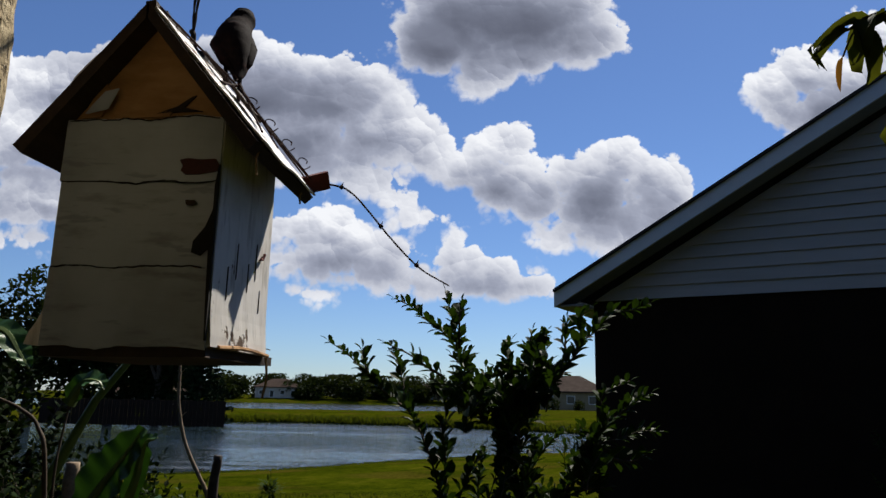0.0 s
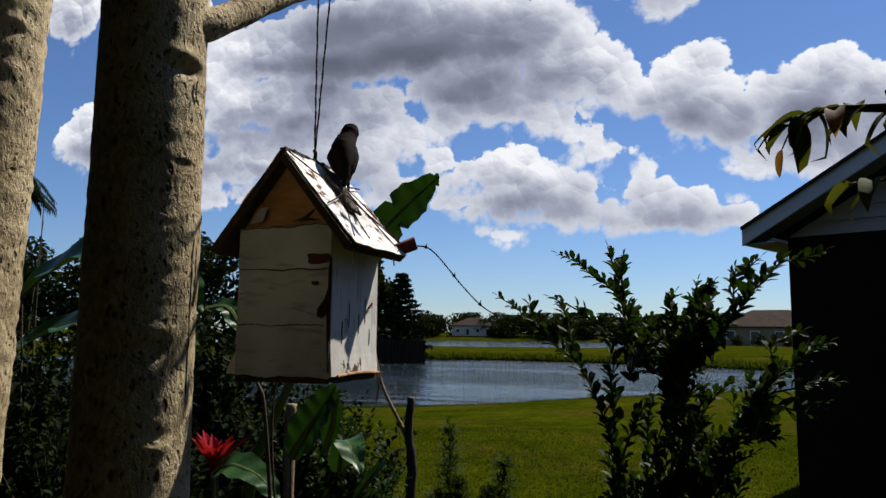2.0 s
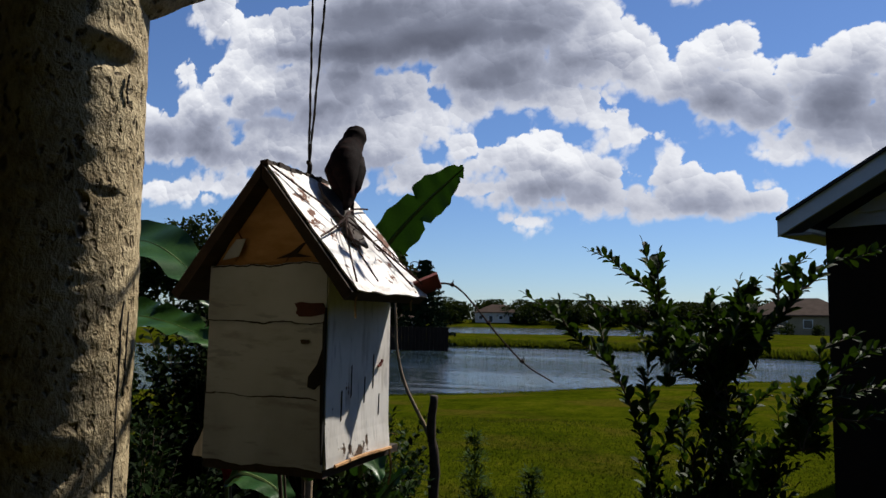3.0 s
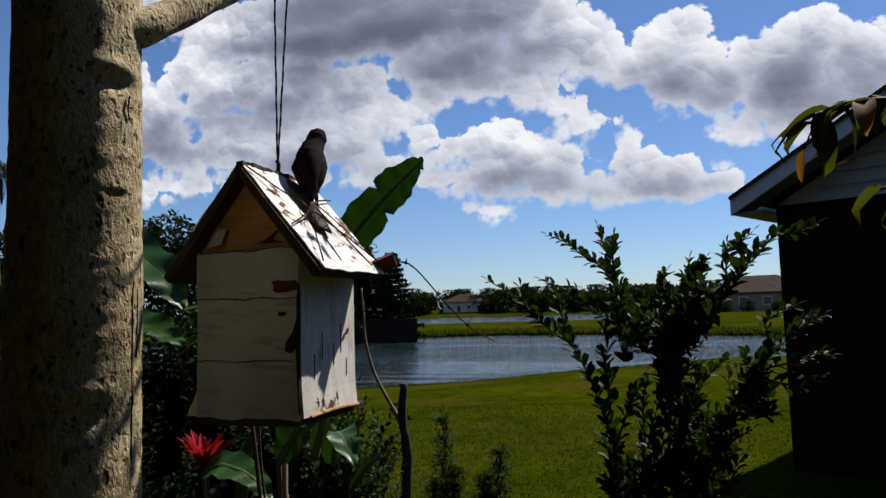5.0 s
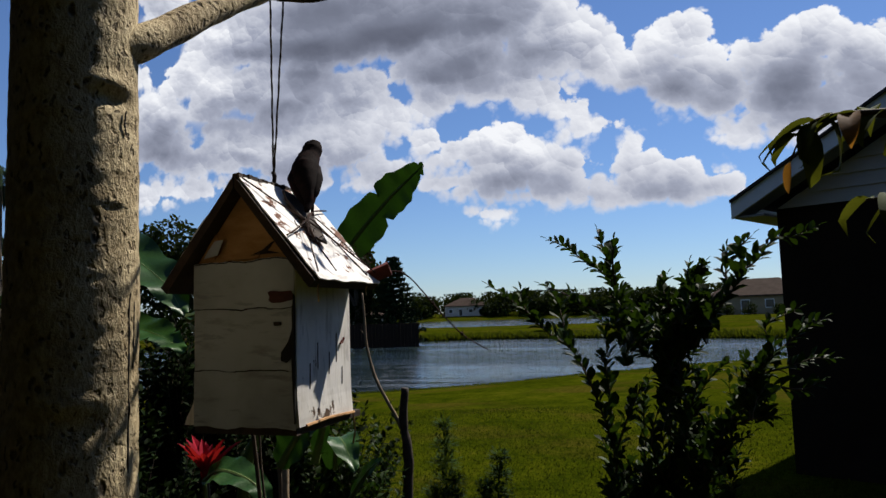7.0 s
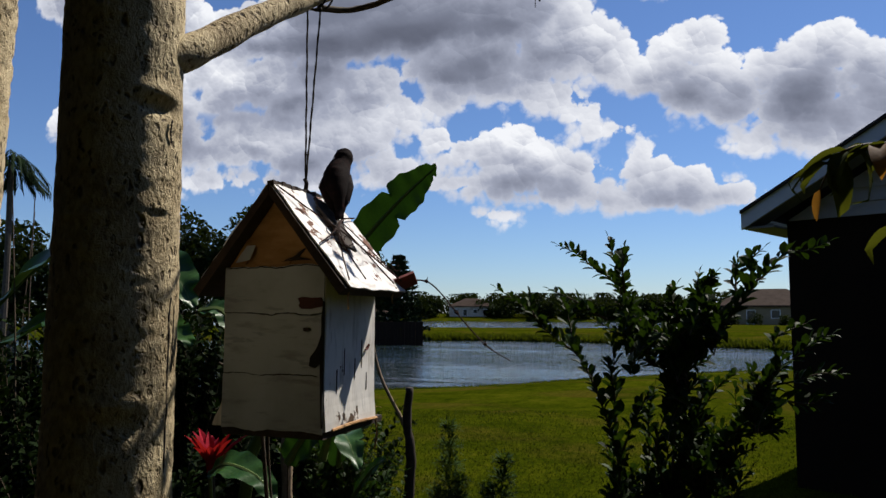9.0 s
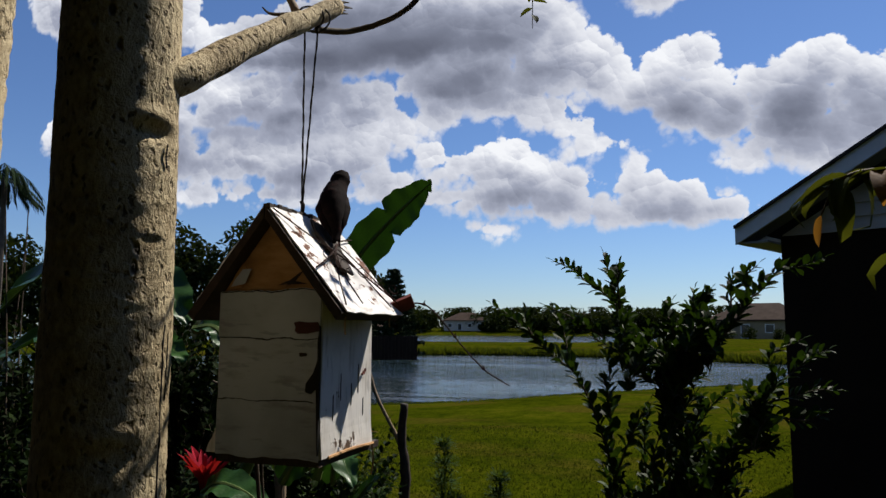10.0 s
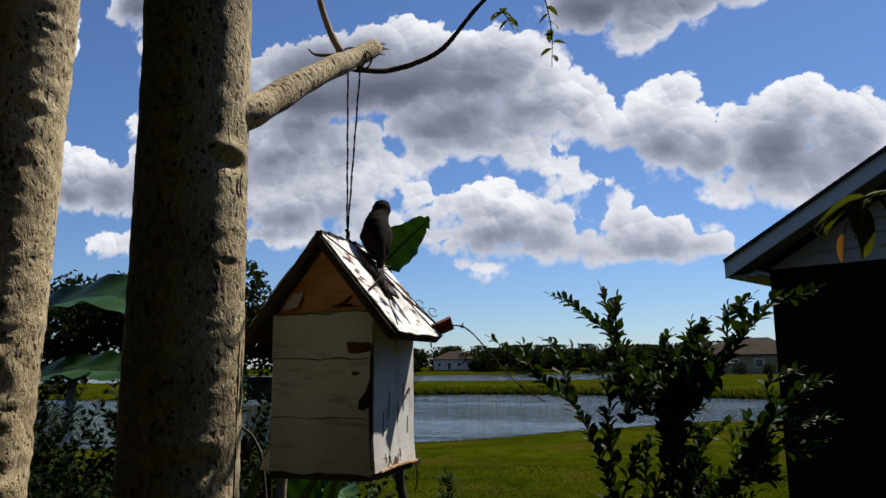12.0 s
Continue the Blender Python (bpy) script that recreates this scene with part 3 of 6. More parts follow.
def garden_bed():
    """Dark mulched soil under the garden plants, heaped a little over the lawn."""
    g = Geo()
    n, rings = 72, 9
    rim = lambda a: 1 + 0.10 * math.sin(3 * a + 1) + 0.05 * math.sin(7 * a)
    g.v.append((-3.0, 0.6, 0.09))
    for r in range(1, rings + 1):
        for k in range(n):
            a = 2 * math.pi * k / n
            s = r / rings * rim(a)
            x, y = -3.0 + 4.6 * s * math.cos(a), 0.6 + 3.5 * s * math.sin(a)
            z = float(ground_height(x, y)) + 0.07 * (1 - (r / rings) ** 4) - 0.012 * (r == rings) + 0.012 * noise.noise(Vector((x * 3, y * 3, 0)))
            g.v.append((x, y, z))
    g.f = [(0, 1 + k, 1 + (k + 1) % n) for k in range(n)]
    g.f += [(1 + r * n + k, 1 + (r + 1) * n + k, 1 + (r + 1) * n + (k + 1) % n, 1 + r * n + (k + 1) % n) for r in range(rings - 1) for k in range(n)]
    solid("garden_bed", g, SOIL, "dark mulched garden bed under the plants", "garden bed", kind="structure", smooth=True)


garden_bed()


def grass_tufts():
    """Blades of the nearer lawn and of the ragged bank edges."""
    n = 46000
    y = 4.5 + 7.5 * rng.random(n) ** 1.3
    x = -y * rng.uniform(-0.35, 0.95, n)
    bank_x = rng.uniform(-26, 16, 7000)
    bank_y = np.interp(bank_x, *STRIP_NEAR) + rng.uniform(0.0, 1.3, 7000) ** 1.5
    edge_x = rng.uniform(-12, 3, 5000)
    edge_y = np.interp(edge_x, *NEAR_SHORE) - rng.uniform(0.0, 0.8, 5000)
    sizes = np.concatenate([rng.uniform(0.010, 0.028, len(x)), rng.uniform(0.2, 0.6, 7000), rng.uniform(0.03, 0.10, 5000)])
    x, y = np.concatenate([x, bank_x, edge_x]), np.concatenate([y, bank_y, edge_y])
    z = ground_height(x, y)
    m = len(x)
    lean = rng.normal(size=(m, 2)) * 0.5
    a = rng.uniform(0, math.pi, m)
    wide = sizes * np.where(sizes > 0.19, 0.14, 0.22)
    base = np.stack([x, y, z - 0.01], 1)
    off = np.stack([np.cos(a) * wide, np.sin(a) * wide, np.zeros(m)], 1)
    tip = base + np.stack([lean[:, 0] * sizes, lean[:, 1] * sizes, sizes], 1)
    g = Geo()
    g.v = np.stack([base - off, base + off, tip], 1).reshape(-1, 3).tolist()
    g.f = [(3 * i, 3 * i + 1, 3 * i + 2) for i in range(m)]
    solid("grass", g, GRASS, "short blades of green lawn grass", "grass", kind="stuff")


GRASS = surface("grass_blades", [(0.012, 0.020, 0.0014), (0.024, 0.034, 0.002), (0.044, 0.050, 0.003)], 0.6, 0.8, 0.0, random=0.5, translucent=0.42, through_colour=(0.085, 0.105, 0.005), spec=0.03)
grass_tufts()


# ---- the neighbouring house ----
def neighbour_house():
    u, nrm = Vector((0.888, -0.460, 0)), Vector((-0.460, -0.888, 0))
    corner = Vector((1.18, 7.5, 0))
    m = Matrix(((u.x, -nrm.x, 0, corner.x), (u.y, -nrm.y, 0, corner.y), (0, 0, 1, 0), (0, 0, 0, 1)))   # x along the gable wall, y into the house
    house = thing("house", "house with white lap siding gable over a shade-darkened stucco wall", "house")
    house.matrix_world = m
    span, slope, eave, over = 9.6, 0.562, 2.50, 0.29
    half = span / 2
    base = eave - 0.02
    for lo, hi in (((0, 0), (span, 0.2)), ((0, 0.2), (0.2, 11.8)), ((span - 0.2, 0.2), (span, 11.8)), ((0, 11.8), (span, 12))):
        part("wall", Geo().box((*lo, -0.15), (*hi, base)), STUCCO, house, "stucco wall with its shade put into a near-black colour")
    top = base + half * slope
    g = Geo().prism([(0.0, base + 0.002), (span, base + 0.002), (half, top + 0.05)], 0.12, Matrix.Translation((0, 0.03, 0)))
    gable = part("gable_wall", g, SIDING, house, "white gable wall")
    lap, z, board = 0.125, base - 0.01, 0
    while z < top - 0.1:
        lo, hi = max(0.0, (z + 0.02 - base) / slope), max(0.0, (z + lap - base) / slope)
        a0, b0 = lo, span - lo
        a1, b1 = min(hi, half), span - min(hi, half)
        y0, y1 = -0.020, -0.002
        v = [(a0, y0, z), (b0, y0, z), (b1, y1, z + lap), (a1, y1, z + lap), (a0, 0.028, z), (b0, 0.028, z), (b1, 0.028, z + lap), (a1, 0.028, z + lap)]
        g = Geo().put(v, [(0, 1, 2, 3), (7, 6, 5, 4), (0, 4, 5, 1), (3, 2, 6, 7), (0, 3, 7, 4), (1, 5, 6, 2)])
        part("siding_board", g, SIDING, gable)
        z += lap
    # roof with its overhang towards the garden, boxed eave, fascia along the rake
    front = -0.36
    th = 0.028
    line = lambda x: eave + 0.02 + (x + over) * slope if x <= half else eave + 0.02 + (2 * half - x + over) * slope
    lx = -over
    for a, b in ((lx, half), (span + over, half)):
        pts = [(a, line(a) + 0.015), (b, line(b) + 0.015), (b, line(b) + 0.015 + th), (a, line(a) + 0.015 + th)]
        g = Geo().prism(pts, 12.6, Matrix.Translation((0, front - 0.03, 0)))
        part("roof", g, SHINGLE, house, "dark shingled roof slope")
        pts = [(a, line(a) - 0.135), (b, line(b) - 0.135), (b, line(b) + 0.012), (a, line(a) + 0.012)]
        part("rake_board", Geo().prism(pts, 0.03, Matrix.Translation((0, front, 0))), FASCIA, house, "white rake fascia board")
        pts = [(a, line(a) - 0.13), (b, line(b) - 0.13), (b, line(b) - 0.115), (a, line(a) - 0.115)]
        part("soffit", Geo().prism(pts, 0.30, Matrix.Translation((0, front + 0.032, 0))), SOFFIT, house, "pale soffit under the overhang")
        x0, x1 = sorted((a, a + (over if a < 0 else -over)))
        g = Geo().box((x0 + 0.004, front + 0.035, line(a) - 0.13), (x1, 12.0, line(a) - 0.11))
        part("soffit", g, SOFFIT, house)
        x0, x1 = sorted((a, a + (0.025 if a < 0 else -0.025)))
        part("eave_board", Geo().box((x0 - 0.003, front + 0.035, line(a) - 0.125), (x1, 12.0, line(a) + 0.01)), FASCIA, house, "white eave fascia board")
    return house


neighbour_house()


# ---- trees and buildings across the water ----
def crown_points(n, lobes):
    """Points spread over the shells of several lumps, so that the crown has gaps and an uneven edge."""
    out = []
    each = n // len(lobes)
    for (cx, cy, cz), r in lobes:
        d = rng.normal(size=(each, 3))
        d /= np.linalg.norm(d, axis=1)[:, None]
        rad = r * (1 - 0.45 * rng.random(each) ** 1.6) * (1 + 0.22 * np.sin(d[:, 0] * 7 + cx) * np.sin(d[:, 1] * 6 + cz) * np.sin(d[:, 2] * 8))
        out.append(np.array((cx, cy, cz)) + d * rad[:, None] * np.array((1, 1, 0.8)))
    return np.concatenate(out)


def broad_tree(x, y, height, width, n=1500, leaf=0.35, label="broad dark green tree on the far bank", group="trees across the pond", low=0.12):
    z0 = float(ground_height(x, y)) - 0.1
    tree = thing("tree", label, "tree", group, at=(x, y, z0))
    trunk = Geo().tube([(0, 0, 0), (0.1, 0, height * 0.3), (0.0, 0.1, height * 0.6)], taper(height * 0.035, height * 0.015, 3), 8, 0.2)
    lobes = []
    for k in range(9):
        a = 2.4 * k + rng.uniform(0, 1)
        s = rng.uniform(0.1, 0.62) * width * 0.5
        c = (math.cos(a) * s, math.sin(a) * s, height * rng.uniform(low + 0.22, 0.74))
        lobes.append((c, width * rng.uniform(0.2, 0.32)))
        trunk.tube([(0.03, 0, height * 0.35), (c[0] * 0.5, c[1] * 0.5, (c[2] + height * 0.35) * 0.5), c], taper(height * 0.014, height * 0.004, 3), 5)
    lobes.append(((0, 0, height * 0.78), width * 0.25))
    part("trunk", trunk, TREE_BARK, tree)
    pts = crown_points(n, lobes)
    pts[:, 2] = np.clip(pts[:, 2], height * low, height)
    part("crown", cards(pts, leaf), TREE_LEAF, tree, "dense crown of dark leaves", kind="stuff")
    return tree


def pine(x, y, height, width):
    z0 = float(ground_height(x, y)) - 0.1
    tree = thing("pine_tree", "tiered dark conifer beside the fence", "tree", at=(x, y, z0))
    part("trunk", Geo().tube([(0, 0, 0), (0.02, 0, height * 0.5), (0, 0, height)], taper(0.16, 0.02, 3), 8), TREE_BARK, tree)
    pts, limbs = [], Geo()
    tiers = 17
    for i in range(tiers):
        z = height * (0.12 + 0.86 * i / (tiers - 1))
        r = width * 0.5 * (1 - (i / tiers)) ** 0.75 * rng.uniform(0.85, 1.1) + 0.1
        for k in range(9):
            a = 2 * math.pi * k / 9 + i * 0.7 + rng.uniform(-0.2, 0.2)
            tip = np.array((math.cos(a) * r, math.sin(a) * r, z + r * 0.18))
            limbs.tube([(0, 0, z), tip], [0.03, 0.008], 4)
            s = rng.random(46)[:, None] ** 0.7
            pts.append(np.array((0, 0, z)) * (1 - s) + tip * s + rng.normal(size=(46, 3)) * (0.10, 0.10, 0.05))
    part("limbs", limbs, TREE_BARK, tree, kind="stuff")
    part("needles", cards(np.concatenate(pts), 0.17), PINE_LEAF, tree, "flat tiers of dark needles", kind="stuff")


def palm(x, y, height):
    z0 = float(ground_height(x, y)) - 0.1
    tree = thing("palm_tree", "tall cabbage palm with drooping fronds", "palm", at=(x, y, z0))
    part("trunk", Geo().tube([(0, 0, 0), (0.1, 0, height * 0.5), (0, 0, height)], [0.2, 0.16, 0.15], 8, 0.1), TREE_BARK, tree)
    for k in range(26):
        a, lift = k * 2.4, rng.uniform(-0.9, 0.9)
        g = Geo()
        out = Vector((math.cos(a), math.sin(a), 0))
        line = bend([(0, 0, height), out * 0.95 + Vector((0, 0, height + lift * 0.8)), out * 1.75 + Vector((0, 0, height + lift * 0.6 - 0.9))], 6)
        g.tube(line, 0.02, 4)
        for p in line[4:]:
            for s in (-1, 1):
                d = (out + Vector((-out.y, out.x, 0)) * s * 0.8 + Vector((0, 0, -0.7)))
                g.leaf(p, d, (0, 0, 1), 0.75, 0.10, 0.5, 0.1, 2)
        part("frond", g, PINE_LEAF, tree)


def far_house(x, y, w, d, h, turn, wall, label, roof_h=1.8, hip=True):
    z0 = float(ground_height(x, y)) - 0.05
    house = thing("far_house", label, "house", "houses across the pond", at=(x, y, z0))
    house.rotation_euler = (0, 0, radians(turn))
    part("wall", Geo().box((-w / 2, -d / 2, 0), (w / 2, d / 2, h)), wall, house)
    o = 0.45
    ridge = w / 2 - d / 2 * 0.9 if hip else w / 2 + o
    a, b = w / 2 + o, d / 2 + o
    v = [(-a, -b, h), (a, -b, h), (a, b, h), (-a, b, h), (-ridge, 0, h + roof_h), (ridge, 0, h + roof_h), (-a, -b, h - 0.18), (a, -b, h - 0.18), (a, b, h - 0.18), (-a, b, h - 0.18)]
    part("roof", Geo().put(v, [(0, 1, 5, 4), (2, 3, 4, 5), (1, 2, 5), (3, 0, 4), (0, 6, 7, 1), (1, 7, 8, 2), (2, 8, 9, 3), (3, 9, 6, 0), (9, 8, 7, 6)]), FAR_ROOF, house)
    for i, fx in enumerate(np.linspace(-0.36, 0.36, 4)):
        tall = i == 1
        win = part("door" if tall else "window", Geo().box((fx * w - 0.6, -d / 2 - 0.05, 0.1 if tall else 0.9), (fx * w + 0.6, -d / 2 + 0.05, 2.1)), FASCIA, house)
        part("pane", Geo().box((fx * w - 0.5, -d / 2 - 0.07, 0.2 if tall else 1.0), (fx * w + 0.5, -d / 2 - 0.052, 2.0)), FAR_GLASS, win)


def far_bank():
    far_house(-55, 205, 12, 9, 3.0, 8, FAR_WHITE, "white single-storey house with a brown hip roof", 2.3)
    far_house(-47, 105, 11, 8, 2.9, 20, FAR_WHITE, "pale house half hidden by trees beside the pond", 1.8)
    far_house(13.6, 112, 13, 9, 2.7, -14, FAR_WALL, "beige stucco house with a brown roof by the strip of lawn", 2.4)
    far_house(-24, 226, 13, 9, 3.0, -5, FAR_WALL, "beige house with a brown roof on the far shore", 2.3)
    far_house(-12, 224, 12, 9, 3.0, 6, FAR_WALL, "tan house with a brown roof on the far shore", 2.4)
    far_house(6, 226, 14, 9, 3.0, 0, FAR_WALL, "beige house behind far trees", 2.4)
    far_house(-88, 226, 14, 9, 3.0, 5, FAR_WHITE, "pale house on the far shore", 2.3)
    # tree line on the far shore
    for x, y, h, w in ((-44, 203, 6.0, 11), (-37, 206, 6.6, 12), (-32, 202, 5.2, 9), (-27, 210, 5.6, 9), (-49, 216, 5.2, 8), (-18, 214, 5.4, 8), (-10, 205, 7.4, 10), (-4, 204, 6.8, 11),
                       (1, 208, 6.2, 9), (-62, 215, 6.8, 12), (-72, 206, 7.4, 13), (-84, 210, 7.0, 12), (-98, 214, 7.6, 14), (9, 212, 6.5, 10), (17, 218, 7.0, 12), (-20, 240, 7.5, 12), (-35, 242, 7.5, 14),
                       (-56, 240, 7.6, 13), (-3, 245, 7.0, 14), (25, 210, 7.0, 12), (-22, 203, 5.0, 9), (-15, 201, 4.6, 7), (-52, 204, 4.6, 7), (-48, 202, 3.6, 6), (-66, 200, 6.2, 10), (5, 201, 5.6, 9), (-29, 232, 7.2, 13), (-45, 236, 7.4, 13), (-65, 236, 7.6, 13)):
        broad_tree(x, y, h, w * 1.15, 1500, 0.5, low=0.02)
    # the near bank to the west: oaks, a conifer, a fence and palms
    for x, y, h, w in ((-36, 47, 12.0, 9.5), (-30.5, 49, 12.6, 9.0), (-25.8, 51, 11.2, 8.5), (-22.4, 51, 10.4, 5.6), (-42, 45, 11.2, 9.5), (-48, 43, 11.0, 9.5), (-55, 40, 10.0, 9)):
        broad_tree(x, y, h, w, 5200, 0.26, "large dark green oak on the west bank", "trees on the west bank", 0.04)
    pine(-18.95, 50, 7.4, 4.4)
    palm(-35.2, 31, 11.6)
    broad_tree(14.2, 66, 6.0, 5.0, 1500, 0.25, "dark tree beside the beige house", "trees across the pond", 0.05)
    for x, y, h, w in ((11.0, 104, 1.8, 2.4), (14.5, 103, 1.5, 2.0), (8.5, 106, 1.5, 2.2)):
        broad_tree(x, y, h, w, 500, 0.14, "low clipped shrub in front of the house", "garden shrubs", 0.0)
    # plain wall added out of view behind the camera to block light from the back
    wall = tagged(new("blocking_wall_south", Geo().box((-7.0, -2.9, -0.1), (5.5, -2.6, 3.3)).mesh("blocking_wall_south", STUCCO)), "unseen plain dark wall added to block light", "wall", kind="structure")
    # trees added out of view behind and beside the camera to block sky light
    for x, y, h, w in ((-6.5, -1.5, 7.0, 5.5), (-3.5, -3.6, 8.0, 6.0), (0.3, -4.0, 8.4, 6.5), (4.2, -3.4, 8.0, 6.0), (7.5, -0.5, 7.0, 5.0), (-9.5, 3.5, 5.0, 4.5), (-5.4, 0.9, 6.5, 4.6)):
        broad_tree(x, y, h, w, 6500, 0.34, "unseen leafy tree added to block sky light", "garden trees", 0.0)
    fence = thing("fence", "dark wooden board fence on the pond bank", "fence")
    z = float(ground_height(-18, 46))
    for i in range(46):
        x = -26.5 + i * 0.25
        part("board", Geo().box((x, 44.0, -0.5), (x + 0.235, 44.03, 1.02), None, 0.006), FENCE_WOOD, fence)
    part("rail", Geo().box((-26.5, 44.035, 0.6), (-15.0, 44.09, 0.7)), FENCE_WOOD, fence)
    part("rail", Geo().box((-26.5, 44.035, -0.1), (-15.0, 44.09, 0.0)), FENCE_WOOD, fence)


far_bank()


# ---- the tree with the hanging birdhouse ----
def trunk_line(points, radii, knots, seg=40, rows=150, seed=0, lumps=0.016):
    """A trunk with rings, hollows and knots: (height, angle, size, depth)."""
    g = Geo()
    line = bend(points, max(2, rows // (len(points) - 1)))
    n = len(line)
    rr = np.interp(np.linspace(0, 1, n), np.linspace(0, 1, len(radii)), radii)
    verts = []
    for i, p in enumerate(line):
        for k in range(seg):
            a = 2 * math.pi * k / seg
            d = Vector((math.cos(a), math.sin(a), 0))
            q = p + d * rr[i]
            r = rr[i] * (1 + 0.018 * noise.noise(q * 14 + Vector((seed, 0, 0))) + lumps * noise.noise(Vector((q.x * 70, q.y * 70, q.z * 95))) + 0.012 * noise.noise(Vector((q.x * 30, q.y * 30, q.z * 160))))
            for z, ang, size, deep in knots:
                da = (a - radians(ang) + math.pi) % (2 * math.pi) - math.pi
                e = math.exp(-((p.z - z) / size) ** 2 - (da * rr[i] / (size * 2.2)) ** 2)
                lip = math.exp(-((p.z - z - size * 1.3) / (size * 0.8)) ** 2 - (da * rr[i] / (size * 2.4)) ** 2)
                r += deep * (0.7 * lip - e)
            verts.append(p + d * r)
    faces = [(i * seg + k, i * seg + (k + 1) % seg, (i + 1) * seg + (k + 1) % seg, (i + 1) * seg + k) for i in range(n - 1) for k in range(seg)]
    faces.append(tuple((n - 1) * seg + k for k in range(seg)))
    return g.put(verts, faces)


TIE = Vector((-0.205, 0.566, 1.862))      # where the twine hangs from the branch


def garden_tree():
    tree = thing("tree", "two-stemmed tree with pale pitted bark and a sawn side branch", "tree", at=(-0.249, 0.395, 0))
    o = Vector((0.249, -0.395, 0))
    L = lambda *p: Vector(p) + o
    main = trunk_line([L(-0.25, 0.392, -0.1), L(-0.251, 0.394, 0.8), L(-0.249, 0.395, 1.5), L(-0.249, 0.395, 1.8), L(-0.25, 0.39, 2.6), L(-0.26, 0.38, 3.6)],
                      [0.052, 0.041, 0.0375, 0.0358, 0.033, 0.026], [(1.722, -12, 0.0055, 0.0055), (1.532, -40, 0.008, 0.003), (1.47, -28, 0.0045, -0.0035), (1.655, -10, 0.003, 0.0015), (1.745, 5, 0.003, 0.0015), (2.05, -20, 0.007, 0.004)], rows=620, seg=60)
    trunk = part("trunk", main, BARK, tree, "pale bark with knots, half in shade", True)
    second = trunk_line([L(-0.51, 0.43, -0.1), L(-0.492, 0.445, 1.2), L(-0.474, 0.455, 1.75), L(-0.462, 0.46, 2.2), L(-0.45, 0.47, 3.4)],
                        [0.055, 0.046, 0.041, 0.038, 0.03], [(1.80, -25, 0.005, 0.0024), (1.62, -15, 0.004, 0.0018), (1.95, -20, 0.004, 0.002), (1.5, -15, 0.008, -0.003), (1.87, -25, 0.003, -0.002), (1.72, -35, 0.003, 0.002), (1.56, -5, 0.003, 0.002), (1.68, 0, 0.003, 0.002)], rows=560, seg=72, seed=5, lumps=0.045)
    for ang, z0, z1, r in ((8, 1.50, 1.605, 0.0006), (16, 1.56, 1.60, 0.0005), (2, 1.70, 1.715, 0.0006)):
        pts = []
        for q in np.linspace(z0, z1, 26):
            a = radians(ang + 3 * noise.noise(Vector((q * 70, ang, 0))))
            rad = 0.0372 * (1 + 0.018 * noise.noise((Vector((-0.249, 0.395, q)) + o + Vector((math.cos(a), math.sin(a), 0)) * 0.0368) * 14))
            pts.append(L(-0.249 + math.cos(a) * rad, 0.395 + math.sin(a) * rad, q))
        part("fissure", Geo().tube(pts, [r * (0.4 + 0.8 * abs(math.sin(i * 0.9))) for i in range(26)], 5), HOLE, trunk, "dark fissure in the bark")
    part("second_trunk", second, BARK, tree, "", True)
    line = bend([L(-0.238, 0.39, 1.752), L(-0.220, 0.42, 1.768), L(-0.216, 0.47, 1.803), L(-0.211, 0.52, 1.838), L(-0.204, 0.566, 1.868), L(-0.199, 0.60, 1.892)], 8)
    radii = np.interp(np.linspace(0, 1, len(line)), [0, 0.2, 0.5, 0.8, 1], [0.0165, 0.0118, 0.0100, 0.0090, 0.0086])
    branch = part("branch", Geo().tube(line, list(radii), 18, 0.16, 3), BARK, trunk, "pale side branch with a broken end", True)
    stub = Geo()
    for k in range(7):
        a = k * 0.9
        p = line[-1] + Vector((math.cos(a) * 0.005, 0.0, math.sin(a) * 0.005))
        stub.tube([p - Vector((0.002, 0.005, 0.002)), p + Vector((0.004 + 0.003 * math.sin(k * 3), 0.010 + 0.006 * math.cos(k * 5), 0.004))], [0.0025, 0.0004], 5)
    part("splinter", stub, STEM, tree)
    thin = bend([TIE + o + Vector((0.002, 0.004, -0.004)), L(-0.180, 0.60, 1.867), L(-0.137, 0.61, 1.884), L(-0.107, 0.63, 1.930), L(-0.07, 0.66, 1.99), L(-0.05, 0.69, 2.06)], 8)
    part("twig", Geo().tube(thin, taper(0.0030, 0.0014, len(thin)), 8, 0.2, 8), STEM, tree, "thin dark side twig", True)
    up = bend([L(-0.208, 0.545, 1.862), L(-0.230, 0.556, 1.905), L(-0.243, 0.56, 1.96), L(-0.245, 0.565, 2.06)], 8)
    part("twig", Geo().tube(up, taper(0.0036, 0.002, len(up)), 8, 0.2, 9), PALE_STEM, tree, "", True)
    small = bend([L(-0.208, 0.545, 1.862), L(-0.235, 0.55, 1.868), L(-0.245, 0.552, 1.876)], 5)
    part("twig", Geo().tube(small, taper(0.002, 0.0006, len(small)), 6), STEM, tree)
    # hanging sprigs of small leaves
    for start, pts, count in (((-0.06, 0.672, 1.99), [(-0.05, 0.70, 1.985), (-0.045, 0.74, 1.955), (-0.05, 0.775, 1.925)], 11), ((-0.09, 0.645, 1.93), [(-0.085, 0.67, 1.945), (-0.08, 0.70, 1.94)], 6)):
        sprig = bend([L(*start)] + [L(*p) for p in pts], 6)
        tw = part("sprig", Geo().tube(sprig, taper(0.0012, 0.0004, len(sprig)), 5), STEM, tree)
        g = Geo()
        for k in range(count):
            p = sprig[int((0.35 + 0.65 * k / count) * (len(sprig) - 1))]
            a = k * 2.4
            g.leaf(p, (math.cos(a), math.sin(a) * 0.6, -0.3 + 0.4 * math.sin(k)), (0, 0, 1), 0.016, 0.008, 0.3, 0.2)
